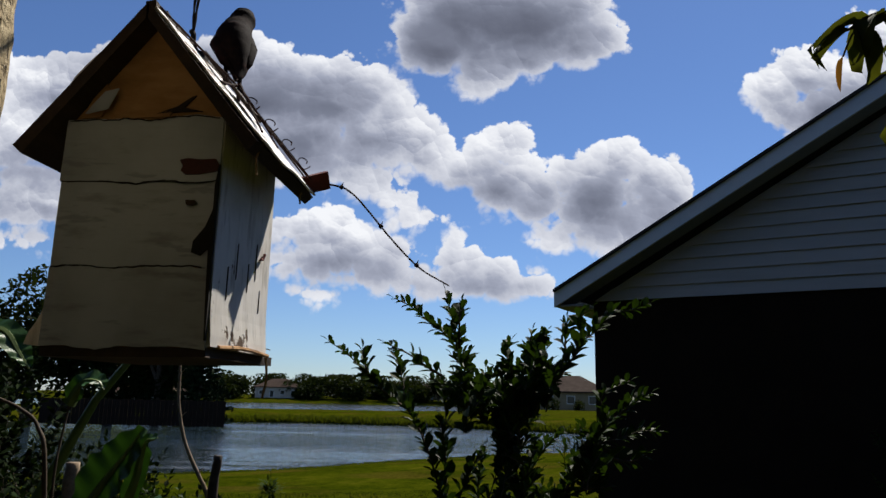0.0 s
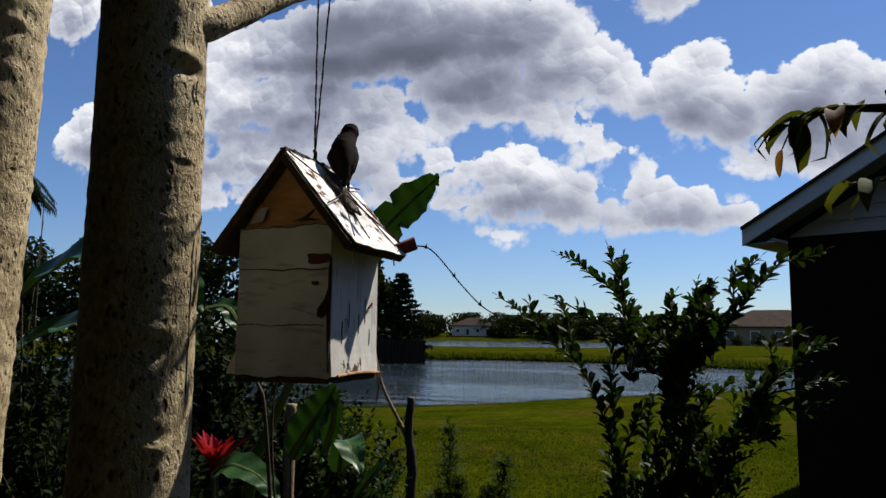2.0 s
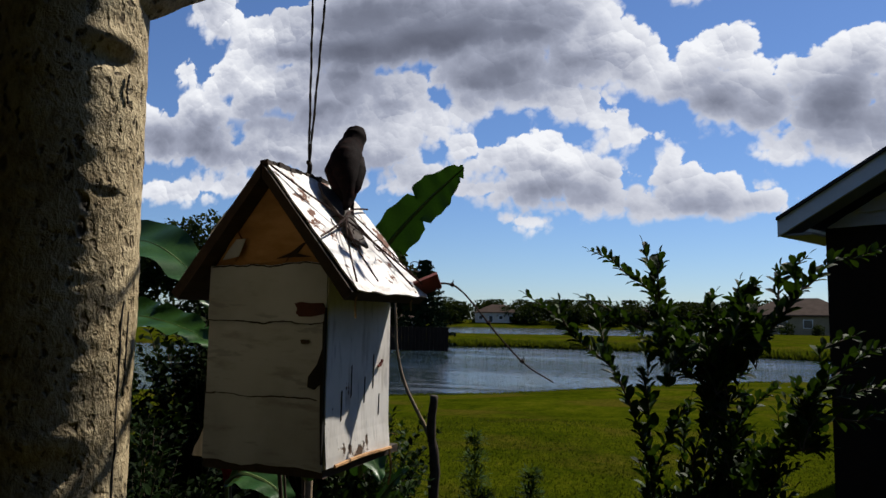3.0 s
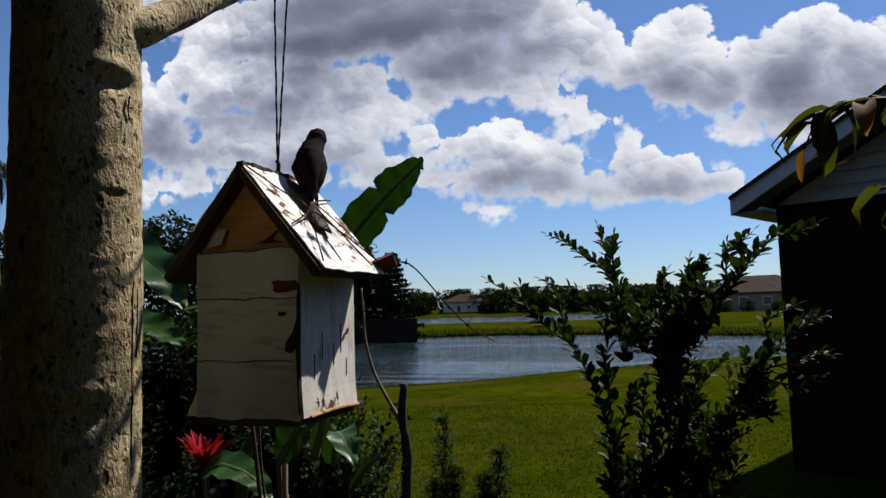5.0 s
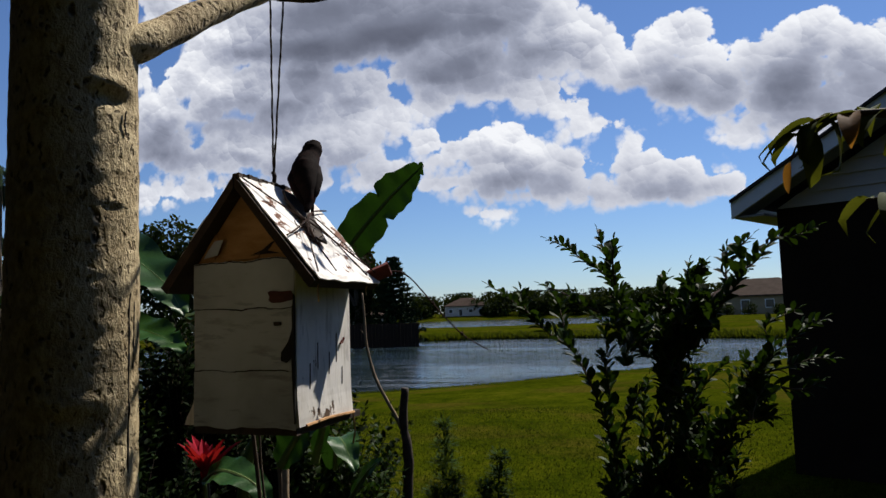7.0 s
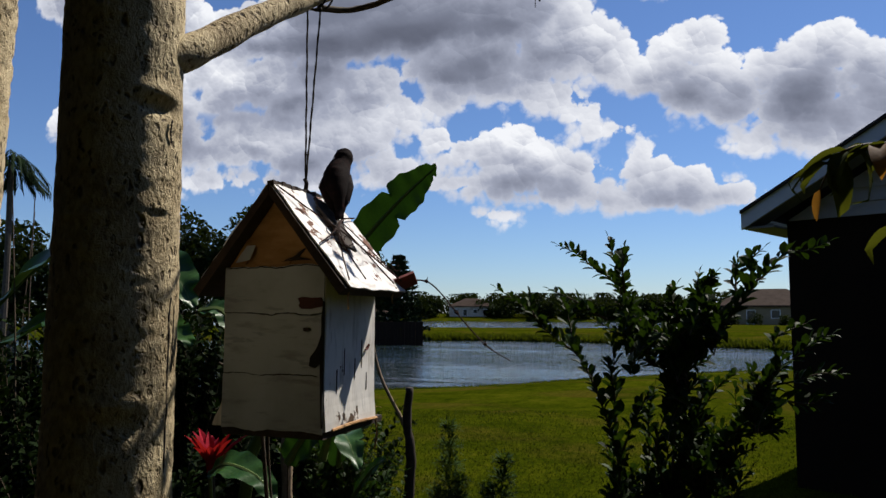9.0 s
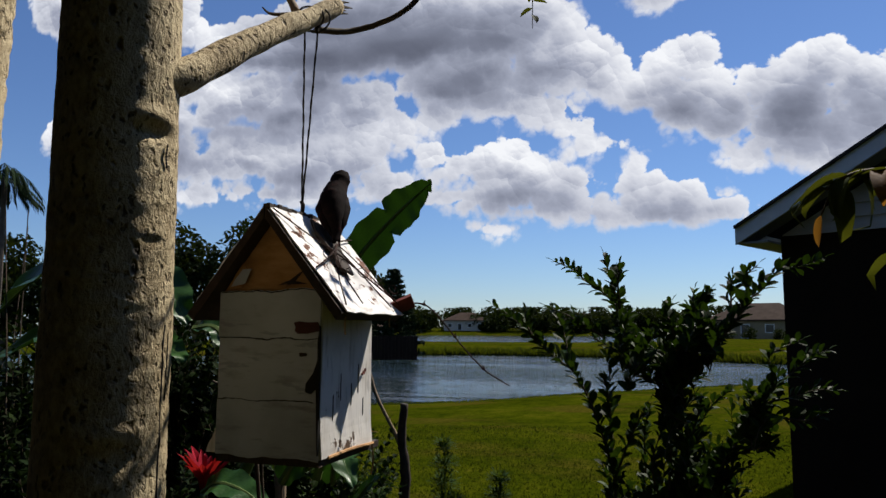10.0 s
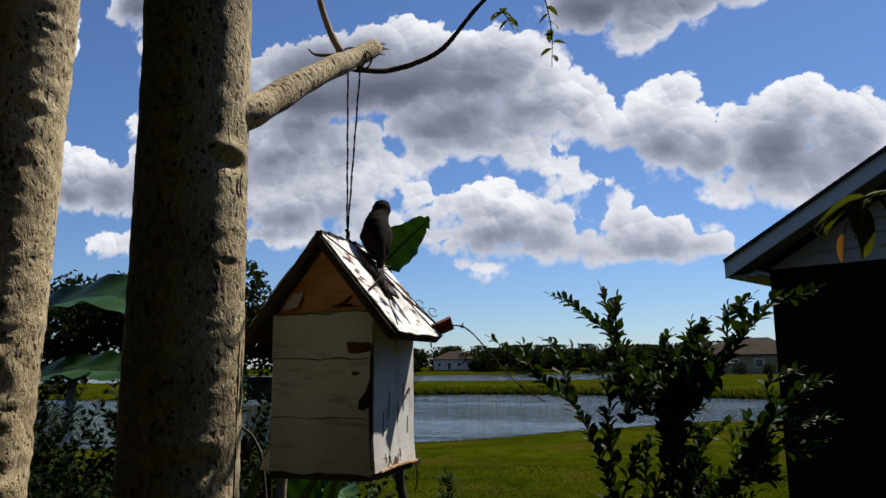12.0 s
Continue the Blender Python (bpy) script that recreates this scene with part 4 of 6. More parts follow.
        part("leaves", g, FIG_LEAF, tw, "small yellow-green leaves")
    # unseen crown, high above and behind, added to block sky light
    top = L(-0.28, 0.2, 3.6)
    limbs = Geo()
    lobes = []
    for k in range(30):
        a = math.pi * (1.0 + (k * 0.618) % 1.0)
        r = 0.5 + 2.6 * ((k * 0.37) % 1.0)
        c = (top.x + math.cos(a) * r, top.y + math.sin(a) * r - 0.55, top.z + rng.uniform(-0.5, 1.1))
        limbs.tube(bend([top - Vector((0, 0, 0.3)), (np.array(top) * 0.5 + np.array(c) * 0.5) + (0, 0, 0.2), c], 4), taper(0.022, 0.006, 9), 6)
        lobes.append((c, rng.uniform(0.65, 0.95)))
    part("limbs", limbs, BARK, tree, kind="stuff")
    part("crown", cards(crown_points(30000, lobes), 0.095), CROWN_LEAF, tree, "unseen leafy crown added overhead to block sky light", kind="stuff")


garden_tree()


# ---- the birdhouse ----
BIRDHOUSE = pose(-0.211, 0.567, 1.5045, 0, 0, -3.0) @ Matrix.Diagonal((1.0, 1.0, 0.962, 1.0))


def birdhouse():
    """Local frame: plain gable towards -y, hole towards +y, side wall towards +x; z from the floor's underside."""
    W, D, H, R = 0.091, 0.083, 0.132, 0.2     # width, depth, wall height, ridge height
    w, d = W / 2, D / 2
    t = 0.0055
    house = thing("birdhouse", "small weathered white wooden birdhouse with flaking paint hanging on twine", "birdhouse")
    house.matrix_world = BIRDHOUSE
    slope = (R - 0.006 - H) / w

    # plain gable: three warped boards and a bare wooden gable above
    z = [0.002, 0.046, 0.094, H + 0.001]
    for i in range(3):
        n = 24
        g = Geo()
        seam = lambda s, k: 0.0022 * noise.noise(Vector((k * 0.19, s * 3.7, 0.2))) + 0.0008 * noise.noise(Vector((k * 0.8, s * 1.3, 0.6)))
        low = [z[i] + 0.0002 + seam(i, k) for k in range(n)]
        high = [z[i + 1] - 0.0004 + seam(i + 1, k) for k in range(n)]
        xs = np.linspace(-w + 0.001 * (i == 1), w - 0.0008, n)
        bow = [0.0012 * math.sin(k / (n - 1) * math.pi * (1 + i)) for k in range(n)]
        verts = []
        for k in range(n):
            y0 = -d - 0.0018 - bow[k] * 0.6
            verts += [(xs[k], y0 - 0.0006, low[k]), (xs[k], y0, high[k]), (xs[k], -d + 0.0015, high[k]), (xs[k], -d + 0.0015, low[k])]
        faces = [(4 * k + a, 4 * k + 4 + a, 4 * k + 4 + (a + 1) % 4, 4 * k + (a + 1) % 4) for k in range(n - 1) for a in range(4)]
        faces += [(0, 1, 2, 3), (4 * n - 1, 4 * n - 2, 4 * n - 3, 4 * n - 4)]
        g.put(verts, [f[::-1] for f in faces])
        part("board", g, BOARD, house, "warped white-painted board, tinted blue-grey for shade")
    g = Geo().prism([(-w + 0.001, 0.001), (w - 0.001, 0.001), (w - 0.001, H), (0, R - 0.008), (-w + 0.001, H)], t, Matrix.Translation((0, -d + 0.0018, 0)))
    part("gable_wall", g, RAW_WOOD, house, "bare orange-brown plywood gable")
    # split and lifting veneer on the bare gable
    for pts, lab in ((((-0.040, 0.134), (-0.028, 0.135), (-0.022, 0.148), (-0.027, 0.156), (-0.034, 0.146)), "lifted veneer"), (((0.004, 0.1362), (0.016, 0.1405), (0.024, 0.1462), (0.0265, 0.1470), (0.020, 0.1398), (0.031, 0.1372), (0.018, 0.1372)), "dark split veneer"),
                     (((-0.020, 0.1335), (0.012, 0.1345), (0.014, 0.138), (-0.004, 0.1368), (-0.018, 0.136)), "torn veneer edge")):
        part("veneer", Geo().prism(list(pts), 0.0016, Matrix.Translation((0, -d + 0.0006, 0))), DARK_WOOD if "dark" in lab else RAW_WOOD, house, lab)
    # wedge-shaped split down the corner
    pts = [(w - 0.0004, 0.104), (w - 0.0022, 0.092), (w - 0.002, 0.078), (w - 0.0055, 0.068), (w - 0.0115, 0.060), (w - 0.012, 0.0535), (w - 0.0075, 0.052), (w - 0.003, 0.056), (w - 0.0022, 0.030), (w - 0.0012, 0.006), (w - 0.0004, 0.006)]
    part("corner_split", Geo().prism(pts, 0.002, Matrix.Translation((0, -d - 0.00365, 0))), HOLE, house, "dark split along the corner")
    # curling paint at the left of the gable, missing patches
    flake = Geo()
    flake.put([(-0.036, -d - 0.001, 0.136), (-0.022, -d - 0.003, 0.138), (-0.016, -d - 0.004, 0.150), (-0.026, -d - 0.0005, 0.150), (-0.033, -d, 0.142)], [(0, 1, 2, 3, 4)])
    flake.put([(-0.036, -d - 0.0018, 0.136), (-0.022, -d - 0.0038, 0.138), (-0.016, -d - 0.0048, 0.150), (-0.026, -d - 0.0013, 0.150), (-0.033, -d - 0.0008, 0.142)], [(4, 3, 2, 1, 0)])
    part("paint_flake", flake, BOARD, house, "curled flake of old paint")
    for x, zz, a, b, mat, lab in ((0.034, 0.103, 0.011, 0.0046, BROWN_WOOD, "bare brown patch"), (0.0305, 0.082, 0.0028, 0.0014, DARK_WOOD, "knot hole")):
        g = Geo()
        ring = []
        for k in range(12):
            q = 2 * math.pi * k / 12
            ring.append((x + a * math.copysign(abs(math.cos(q)) ** 0.6, math.cos(q)) * (1 + 0.15 * math.sin(k * 2.3 + x * 90)), zz + b * math.copysign(abs(math.sin(q)) ** 0.6, math.sin(q)) * (1 + 0.2 * math.sin(k * 1.7))))
        ring = [(min(q[0], w - 0.0006), q[1]) for q in ring]
        g.prism(ring, 0.002, Matrix.Translation((0, -d - 0.0036, 0)))
        part("patch", g, mat, house, lab)

    # ragged dark joints between the boards
    for s, zz, x0, x1 in ((1, 0.0460, -w + 0.001, w - 0.006), (2, 0.0940, -w + 0.001, w - 0.002), (3, 0.1318, -w + 0.002, w - 0.003)):
        pts = [(x, -d - 0.0026, zz + seam(s, (x + w) / W * 23) + 0.0005 * noise.noise(Vector((x * 300, zz * 50, 0)))) for x in np.linspace(x0, x1, 40)]
        part("joint", Geo().tube(pts, [0.0003 + 0.0005 * abs(noise.noise(Vector((q[0] * 220, zz * 90, 1)))) for q in pts], 5), HOLE, house, "dark ragged joint between boards")
    # side walls: one on +x with cracks, one on -x with a curled lower corner
    for s in (1, -1):
        g = Geo()
        ny, nz = 16, 22
        verts = []
        for outer in (0, 1):
            for i in range(ny):
                y = -d - 0.001 + (D + 0.002) * i / (ny - 1)
                for j in range(nz):
                    q = j / (nz - 1)
                    zz = 0.003 + (H - 0.003) * q
                    x = w - t + outer * t
                    if outer:
                        x += 0.0003 * noise.noise(Vector((y * 90, zz * 40, s))) + 0.0016 * math.exp(-(q / 0.10) ** 2)
                        if s < 0:
                            x += 0.008 * math.exp(-(q / 0.10) ** 2) * math.exp(-((i - 0) / 9) ** 2)
                    verts.append((s * x, y, zz))
        idx = lambda o, i, j: o * ny * nz + i * nz + j
        faces = []
        for o in (0, 1):
            faces += [(idx(o, i, j), idx(o, i + 1, j), idx(o, i + 1, j + 1), idx(o, i, j + 1)) for i in range(ny - 1) for j in range(nz - 1)]
        faces += [(idx(0, i, j), idx(0, i + 1, j), idx(1, i + 1, j), idx(1, i, j)) for j in (0, nz - 1) for i in range(ny - 1)]
        faces += [(idx(0, i, j), idx(0, i, j + 1), idx(1, i, j + 1), idx(1, i, j)) for i in (0, ny - 1) for j in range(nz - 1)]
        g.put(verts, faces)
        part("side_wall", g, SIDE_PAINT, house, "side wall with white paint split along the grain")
    for y, zz, ln, wd in ((-0.012, 0.055, 0.022, 0.0006), (0.006, 0.048, 0.018, 0.0006), (0.018, 0.060, 0.024, 0.0005), (-0.024, 0.040, 0.02, 0.0007), (0.027, 0.036, 0.015, 0.0006)):
        g = Geo().prism([(-wd, -ln / 2), (wd * 0.6, -ln / 2.4), (wd, ln / 2), (-wd * 0.4, ln / 2.2)], 0.0022, Matrix.Translation((w + 0.00045, y, zz)) @ pose(0, 0, 0, 0, 0, 90))
        part("crack", g, DARK_WOOD, house, "dark split in the paint")
    g = Geo()
    for k in range(4):
        g.tube([(w + 0.0012, 0.023 + 0.002 * k, 0.063 + 0.0015 * k), (w + 0.0016, 0.029 - 0.001 * k, 0.066 - 0.001 * k)], [0.0011, 0.0004], 5)
    part("bare_knot", g, RED_WOOD, house, "rusty bare knot")

    # hole side, bare and peeling, with two ragged holes
    outer = [(-w + 0.001, 0.001), (w - 0.001, 0.001), (w - 0.001, H), (0, R - 0.008), (-w + 0.001, H)]
    bm = bmesh.new()
    y = d - t
    loops = []
    for cx, cz, r in ((0.0, 0.125, 0.0125), (0.004, 0.07, 0.014)):
        loops.append([(cx + r * math.cos(a) * (1 + 0.12 * math.sin(3 * a + cz * 60)), cz + r * math.sin(a) * (1 + 0.10 * math.cos(2 * a))) for a in np.linspace(0, 2 * math.pi, 19)[:-1]])
    edges = []
    for loop in [outer] + loops:
        vs = [bm.verts.new((x, 0, zz)) for x, zz in loop]
        edges += [bm.edges.new((vs[i], vs[(i + 1) % len(vs)])) for i in range(len(vs))]
    bmesh.ops.triangle_fill(bm, use_beauty=True, use_dissolve=False, edges=edges, normal=(0, 1, 0))
    made = bmesh.ops.extrude_face_region(bm, geom=bm.faces[:])
    bmesh.ops.translate(bm, vec=(0, t, 0), verts=[v for v in made["geom"] if isinstance(v, bmesh.types.BMVert)])
    bmesh.ops.translate(bm, vec=(0, y - 0.0005, 0), verts=bm.verts)
    bmesh.ops.recalc_face_normals(bm, faces=bm.faces)
    me = bpy.data.meshes.new("front_wall")
    bm.to_mesh(me)
    bm.free()
    me.materials.append(SIDE_PAINT)
    front = tagged(new("front_wall", me), "front wall with two ragged round holes")
    front.parent = house
    # Near-black sheet put inside to stand for the darkness behind the holes.
    part("dark_backing", Geo().box((-w + t + 0.001, -d + t + 0.004, 0.006), (w - t - 0.001, -d + t + 0.006, H)), HOLE, house)
    # floor with a ledge on the hole side
    part("floor", Geo().box((-w + 0.0005, -d - 0.002, -0.003), (w - 0.0005, d + 0.018, 0.0028), None, 0.0006), DARK_WOOD, house, "dark bare wooden floor with a ledge")
    rim = Geo().tube(bend([(w + 0.002, -d + 0.008, 0.003), (w + 0.0035, 0.0, 0.0045), (w + 0.003, d, 0.003)], 6), 0.0013, 6, 0.3)
    part("floor_edge", rim, RAW_WOOD, house, "orange bare edge of the floor")

    # roof: two slopes of thin painted board, dark and ragged at the edges
    rise_ = 0.0865
    reach = 0.0695
    for s in (1, -1):
        g, under = Geo(), Geo()
        n_a, n_l = 14, 22
        rows = []
        slope_len = math.hypot(rise_, reach)
        nx, nz = rise_ / slope_len, reach / slope_len
        for o in (0, 1):
            for i in range(n_a):
                q = i / (n_a - 1)
                for j in range(n_l):
                    yy = -0.0515 + 0.103 * j / (n_l - 1)
                    edge = 0.0022 * noise.noise(Vector((q * 9, yy * 60, s * 3.0))) if j in (0, n_l - 1) else 0.0
                    drop = 0.0018 * noise.noise(Vector((yy * 70, s, 0.4))) if i == n_a - 1 else 0.0
                    warp = 0.0014 * noise.noise(Vector((q * 5, yy * 45, s * 7.0 + 1))) + 0.0007 * q * q * math.sin(j * 0.55 + s)
                    up = o * 0.0012 + 0.0004 + warp
                    rows.append((s * (reach * (q + drop * 8) + nx * up), yy + edge, R - rise_ * (q + drop * 8) + nz * up))
        idx = lambda o, i, j: o * n_a * n_l + i * n_l + j
        faces = []
        for o in (0, 1):
            faces += [(idx(o, i, j), idx(o, i + 1, j), idx(o, i + 1, j + 1), idx(o, i, j + 1)) for i in range(n_a - 1) for j in range(n_l - 1)]
        faces += [(idx(0, i, j), idx(0, i + 1, j), idx(1, i + 1, j), idx(1, i, j)) for j in (0, n_l - 1) for i in range(n_a - 1)]
        faces += [(idx(0, i, j), idx(0, i, j + 1), idx(1, i, j + 1), idx(1, i, j)) for i in (0, n_a - 1) for j in range(n_l - 1)]
        g.put(rows, faces)
        part("roof_slope", g, ROOF_PAINT, house, "roof slope with flaking white paint")
        a = (0.0006, R - 0.0012)
        b = (reach * 0.985, R - rise_ * 0.985 - 0.0012)
        pts = [(s * a[0], a[1]), (s * b[0], b[1]), (s * (b[0] - 0.0055), b[1] - 0.0050), (s * a[0], a[1] - 0.0095)]
        part("roof_board", Geo().prism(pts, 0.108, Matrix.Translation((0, -0.054, 0))), DARK_WOOD, house, "dark roof board underneath")
    for k in range(16):
        yy = -0.052 + 0.0065 * k
        part("ridge_chip", Geo().box((-0.003, yy, R - 0.003), (0.003, yy + 0.0061, R + 0.0018), None, 0.0008), DARK_WOOD, house, "dark splintered chip of the ridge")
    # torn scrap of bark lying on the slope, a faded red wooden flap at the back corner
    g = Geo()
    on = lambda q, yy, h: (reach * q + 0.78 * h, yy, R - rise_ * q + 0.62 * h)
    pts = [(0.10, -0.004), (0.22, -0.012), (0.45, -0.010), (0.60, -0.016), (0.66, -0.002), (0.50, 0.006), (0.35, 0.012), (0.16, 0.012)]
    m_ = len(pts)
    g.put([on(q, yy, 0.0042) for q, yy in pts] + [on(q, yy, 0.0062) for q, yy in pts], [tuple(range(m_ - 1, -1, -1)), tuple(range(m_, 2 * m_))] + [(i, (i + 1) % m_, (i + 1) % m_ + m_, i + m_) for i in range(m_)])
    part("roof_scrap", g, DARK_WOOD, house, "dark bare patch of torn roofing")
    flap = Geo().box((-0.010, -0.002, -0.007), (0.011, 0.0015, 0.006), Matrix.Translation(on(0.93, 0.050, 0.006)) @ pose(0, 0, 0, 20, -25, 35), 0.0012)
    part("red_flap", flap, RED_WOOD, house, "loose piece of faded red wood")
    # vine wound over the roof and its long loose end
    for path, r in (([on(0.05, -0.052, 0.003), on(0.3, -0.03, 0.006), on(0.45, -0.012, 0.008), on(0.62, 0.015, 0.006), on(0.95, 0.052, 0.005)], 0.0010),
                    ([on(0.62, -0.054, 0.004), on(0.55, -0.035, 0.006), on(0.45, -0.012, 0.009), on(0.30, 0.02, 0.006), on(0.22, 0.054, 0.004)], 0.0011),
                    ([on(0.95, -0.050, 0.004), on(0.72, -0.036, 0.007), on(0.46, -0.013, 0.010), on(0.52, 0.01, 0.006), on(0.95, 0.03, 0.004)], 0.0009),
                    ([on(0.93, -0.02, 0.004), on(0.70, -0.026, 0.008), on(0.45, -0.010, 0.009), on(0.40, 0.012, 0.007), on(0.93, 0.045, 0.006)], 0.0008)):
        part("vine", Geo().tube(bend(path, 8), r * 0.68, 6, 0.35), VINE, house, "thin brown vine wound over the roof")
    curl = Geo()
    for k in range(5):
        c = Vector(on(0.5 + 0.07 * k, -0.03 + 0.02 * k, 0.007))
        curl.tube([c + Vector((0.004 * math.cos(a) + 0.0008 * a, 0.002 * math.sin(2 * a), 0.004 * math.sin(a))) for a in np.linspace(0, 5.5, 14)], 0.0004, 4)
    part("tendril", curl, VINE, house, "curled dry tendrils")
    for yy, ln in ((-0.044, 0.016), (0.035, 0.010)):
        part("fibre", Geo().tube(bend([on(0.97, yy, 0.002), on(1.0, yy + 0.001, -0.006), (reach - 0.004, yy, R - rise_ - ln)], 5), 0.0007, 5), STRAW, house, "hanging straw fibre")
    tail = Geo().tube(bend([(w + 0.002, d, 0.002), (w + 0.003, d + 0.001, -0.012), (w + 0.001, d + 0.001, -0.024)], 5), 0.0008, 5)
    part("fibre", tail, STRAW, house)
    inv = BIRDHOUSE.inverted()
    line = bend([Vector(on(0.95, 0.05, 0.004))] + [inv @ Vector(p) for p in ((-0.128, 0.625, 1.6245), (-0.113, 0.625, 1.617), (-0.087, 0.625, 1.587), (-0.068, 0.625, 1.568), (-0.048, 0.625, 1.556))], 10)
    runner = Geo().tube(line, taper(0.0008, 0.0005, len(line)), 6, 0.3)
    for k in (14, 27, 39):
        runner.tube([line[k] - Vector((0.0015, 0, 0)), line[k], line[k] + Vector((0.0015, 0, 0.0005))], [0.0007, 0.002, 0.0007], 6)
        runner.tube([line[k], line[k] + Vector((0.001, 0.001, 0.004))], [0.0008, 0.0002], 4)
    part("vine_runner", runner, VINE, house, "long loose vine tendril arching out")
    # nest straw spilling from the lower hole on to the ledge
    g = Geo()
    for k in range(170):
        c = Vector((rng.uniform(-w * 0.75, w * 0.75), d + rng.uniform(0.002, 0.018), 0.0035 + abs(rng.normal()) * 0.004))
        v = Vector((rng.uniform(-0.010, 0.010), rng.normal() * 0.004, rng.normal() * 0.003))
        g.tube([c - v, c + Vector((0, 0, 0.001)), c + v], 0.0004, 3)
    part("nest_straw", g, STRAW, house, "dry straw spilling over the ledge", kind="stuff")
    g = Geo()
    for k in range(60):
        c = Vector((rng.uniform(-0.026, 0.026), d + rng.uniform(0.0, 0.006), 0.085 + rng.normal() * 0.018))
        v = Vector((rng.uniform(-0.012, 0.012), rng.normal() * 0.003, rng.uniform(-0.013, 0.013)))
        g.tube([c - v, c + Vector((0, 0.003, 0.002)), c + v], 0.0006, 4)
    part("twig_tangle", g, VINE, house, "tangle of dry vine stems round the holes", kind="stuff")
    part("hook", Geo().tube(bend([(0, 0, R - 0.001), (0.001, 0, R + 0.008), (-0.001, 0.001, R + 0.012)], 5), 0.0018, 7), DARK_WOOD, house, "short twig peg on the ridge")
    return house


birdhouse()


def hanging_twine():
    twine = thing("hanging_twine", "two dark strands of twine holding the birdhouse", "twine")
    low = BIRDHOUSE @ Vector((0, 0, 0.203))
    for s in (-1, 1):
        top = TIE + Vector((0.0055 * s, 0.002 * s, 0.004))
        line = [low.lerp(top, q) + Vector((0.0002 * math.sin(q * 31), 0, 0)) for q in np.linspace(0, 1, 40)]
        part("strand", Geo().tube(line, [0.00085 + 0.0002 * math.sin(i * 2.1) for i in range(40)], 6), STRING, twine)
    for k in range(3):
        c = TIE + Vector((-0.004 + 0.004 * k, -0.004 + 0.004 * k, 0.004))
        ring = [c + Vector((0.0112 * math.cos(a), 0.006 * math.sin(a) * 0.3, 0.0112 * math.sin(a))) for a in np.linspace(0, 2 * math.pi, 20)]
        part("loop", Geo().tube(ring, 0.0009, 6), STRING, twine)
    return twine


hanging_twine()


def bird_ornament():
    """A small dark bird figure, one plain mesh, perched on the roof slope with its head up and its tail down the slope."""
    spine = [(0.0330, -0.0040, 0.1745, 0.0018), (0.0318, 0.0008, 0.1805, 0.0040), (0.0300, 0.0045, 0.1870, 0.0062), (0.0262, 0.0085, 0.1965, 0.0096),
             (0.0222, 0.0138, 0.2070, 0.0118), (0.0195, 0.0190, 0.2165, 0.0118), (0.0190, 0.0235, 0.2245, 0.0098), (0.0195, 0.0272, 0.2305, 0.0084),
             (0.0198, 0.0300, 0.2360, 0.0086), (0.0195, 0.0315, 0.2415, 0.0066), (0.0190, 0.0320, 0.2445, 0.0022)]
    g = Geo().tube(bend([p[:3] for p in spine], 4), list(np.interp(np.linspace(0, 10, 41), range(11), [p[3] for p in spine])), 20, 0.05, 4)
    g.tube([(0.0185, 0.0325, 0.2375), (0.0160, 0.0385, 0.2405), (0.0135, 0.0430, 0.2435)], [0.0036, 0.0021, 0.0003], 8)
    side = Vector((0.90, 0.44, 0.0))
    for s in (-1, 1):
        g.tube([Vector(p) + side * (s * o) for p, o in (((0.0198, 0.0195, 0.2175), 0.0098), ((0.0225, 0.0125, 0.2060), 0.0100), ((0.0275, 0.0055, 0.1925), 0.0066), ((0.0320, -0.0010, 0.1805), 0.0024))],
               [0.0022, 0.0050, 0.0042, 0.0010], 10)
        foot = Vector((0.0225, 0.0145, 0.1980)) + side * (s * 0.0045)
        g.tube([foot, Vector((foot.x, foot.y, 0.2 - 1.245 * foot.x + 0.002))], [0.0018, 0.0013], 6)
    ob = solid("bird_ornament", g, BIRD, "small dark painted bird figure on the birdhouse roof", "ornament", smooth=True)
    ob.matrix_world = BIRDHOUSE
    return ob


bird_ornament()


# ---- garden plants ----
def leafy_twig(wood, leaves, start, tip, r, size, gap, sag=0.0, seed=0, leaf_from=0.15):
    """A bent twig from start to tip with leaves in alternating pairs."""
    a, b = Vector(start), Vector(tip)
    length = (b - a).length
    mid = (a + b) / 2 + Vector((0, 0, -sag * length)) + Vector(rng.normal(size=3)) * length * 0.04
    line = bend([a, mid, b], 8)
    wood.tube(line, taper(r, r * 0.25, len(line)), 6)
    n = max(3, int(length / gap))
    for k in range(n):
        q = leaf_from + (1 - leaf_from) * k / (n - 1)
        i = min(len(line) - 2, int(q * (len(line) - 1)))
        p = line[i].lerp(line[i + 1], q * (len(line) - 1) - i)
        along = (line[i + 1] - line[i]).normalized()
        side = along.orthogonal()
        side.rotate(Matrix.Rotation(k * 2.4 + seed, 3, along))
        for s in (1, -1):
            d = along * rng.uniform(0.5, 0.9) + side * s * rng.uniform(0.6, 1.0) + Vector((0, 0, 0.25))
            ln = size * rng.uniform(0.7, 1.15) * (1 - 0.45 * q ** 3)
            leaves.leaf(p, d, Vector(rng.normal(size=3)) * 0.3 + Vector((0, 0, 1)), ln, ln * 0.62, 0.15, 0.2, 2)
    leaves.leaf(b, line[-1] - line[-2], (0, 0, 1), size * 0.6, size * 0.28, 0.1, 0.25, 2)


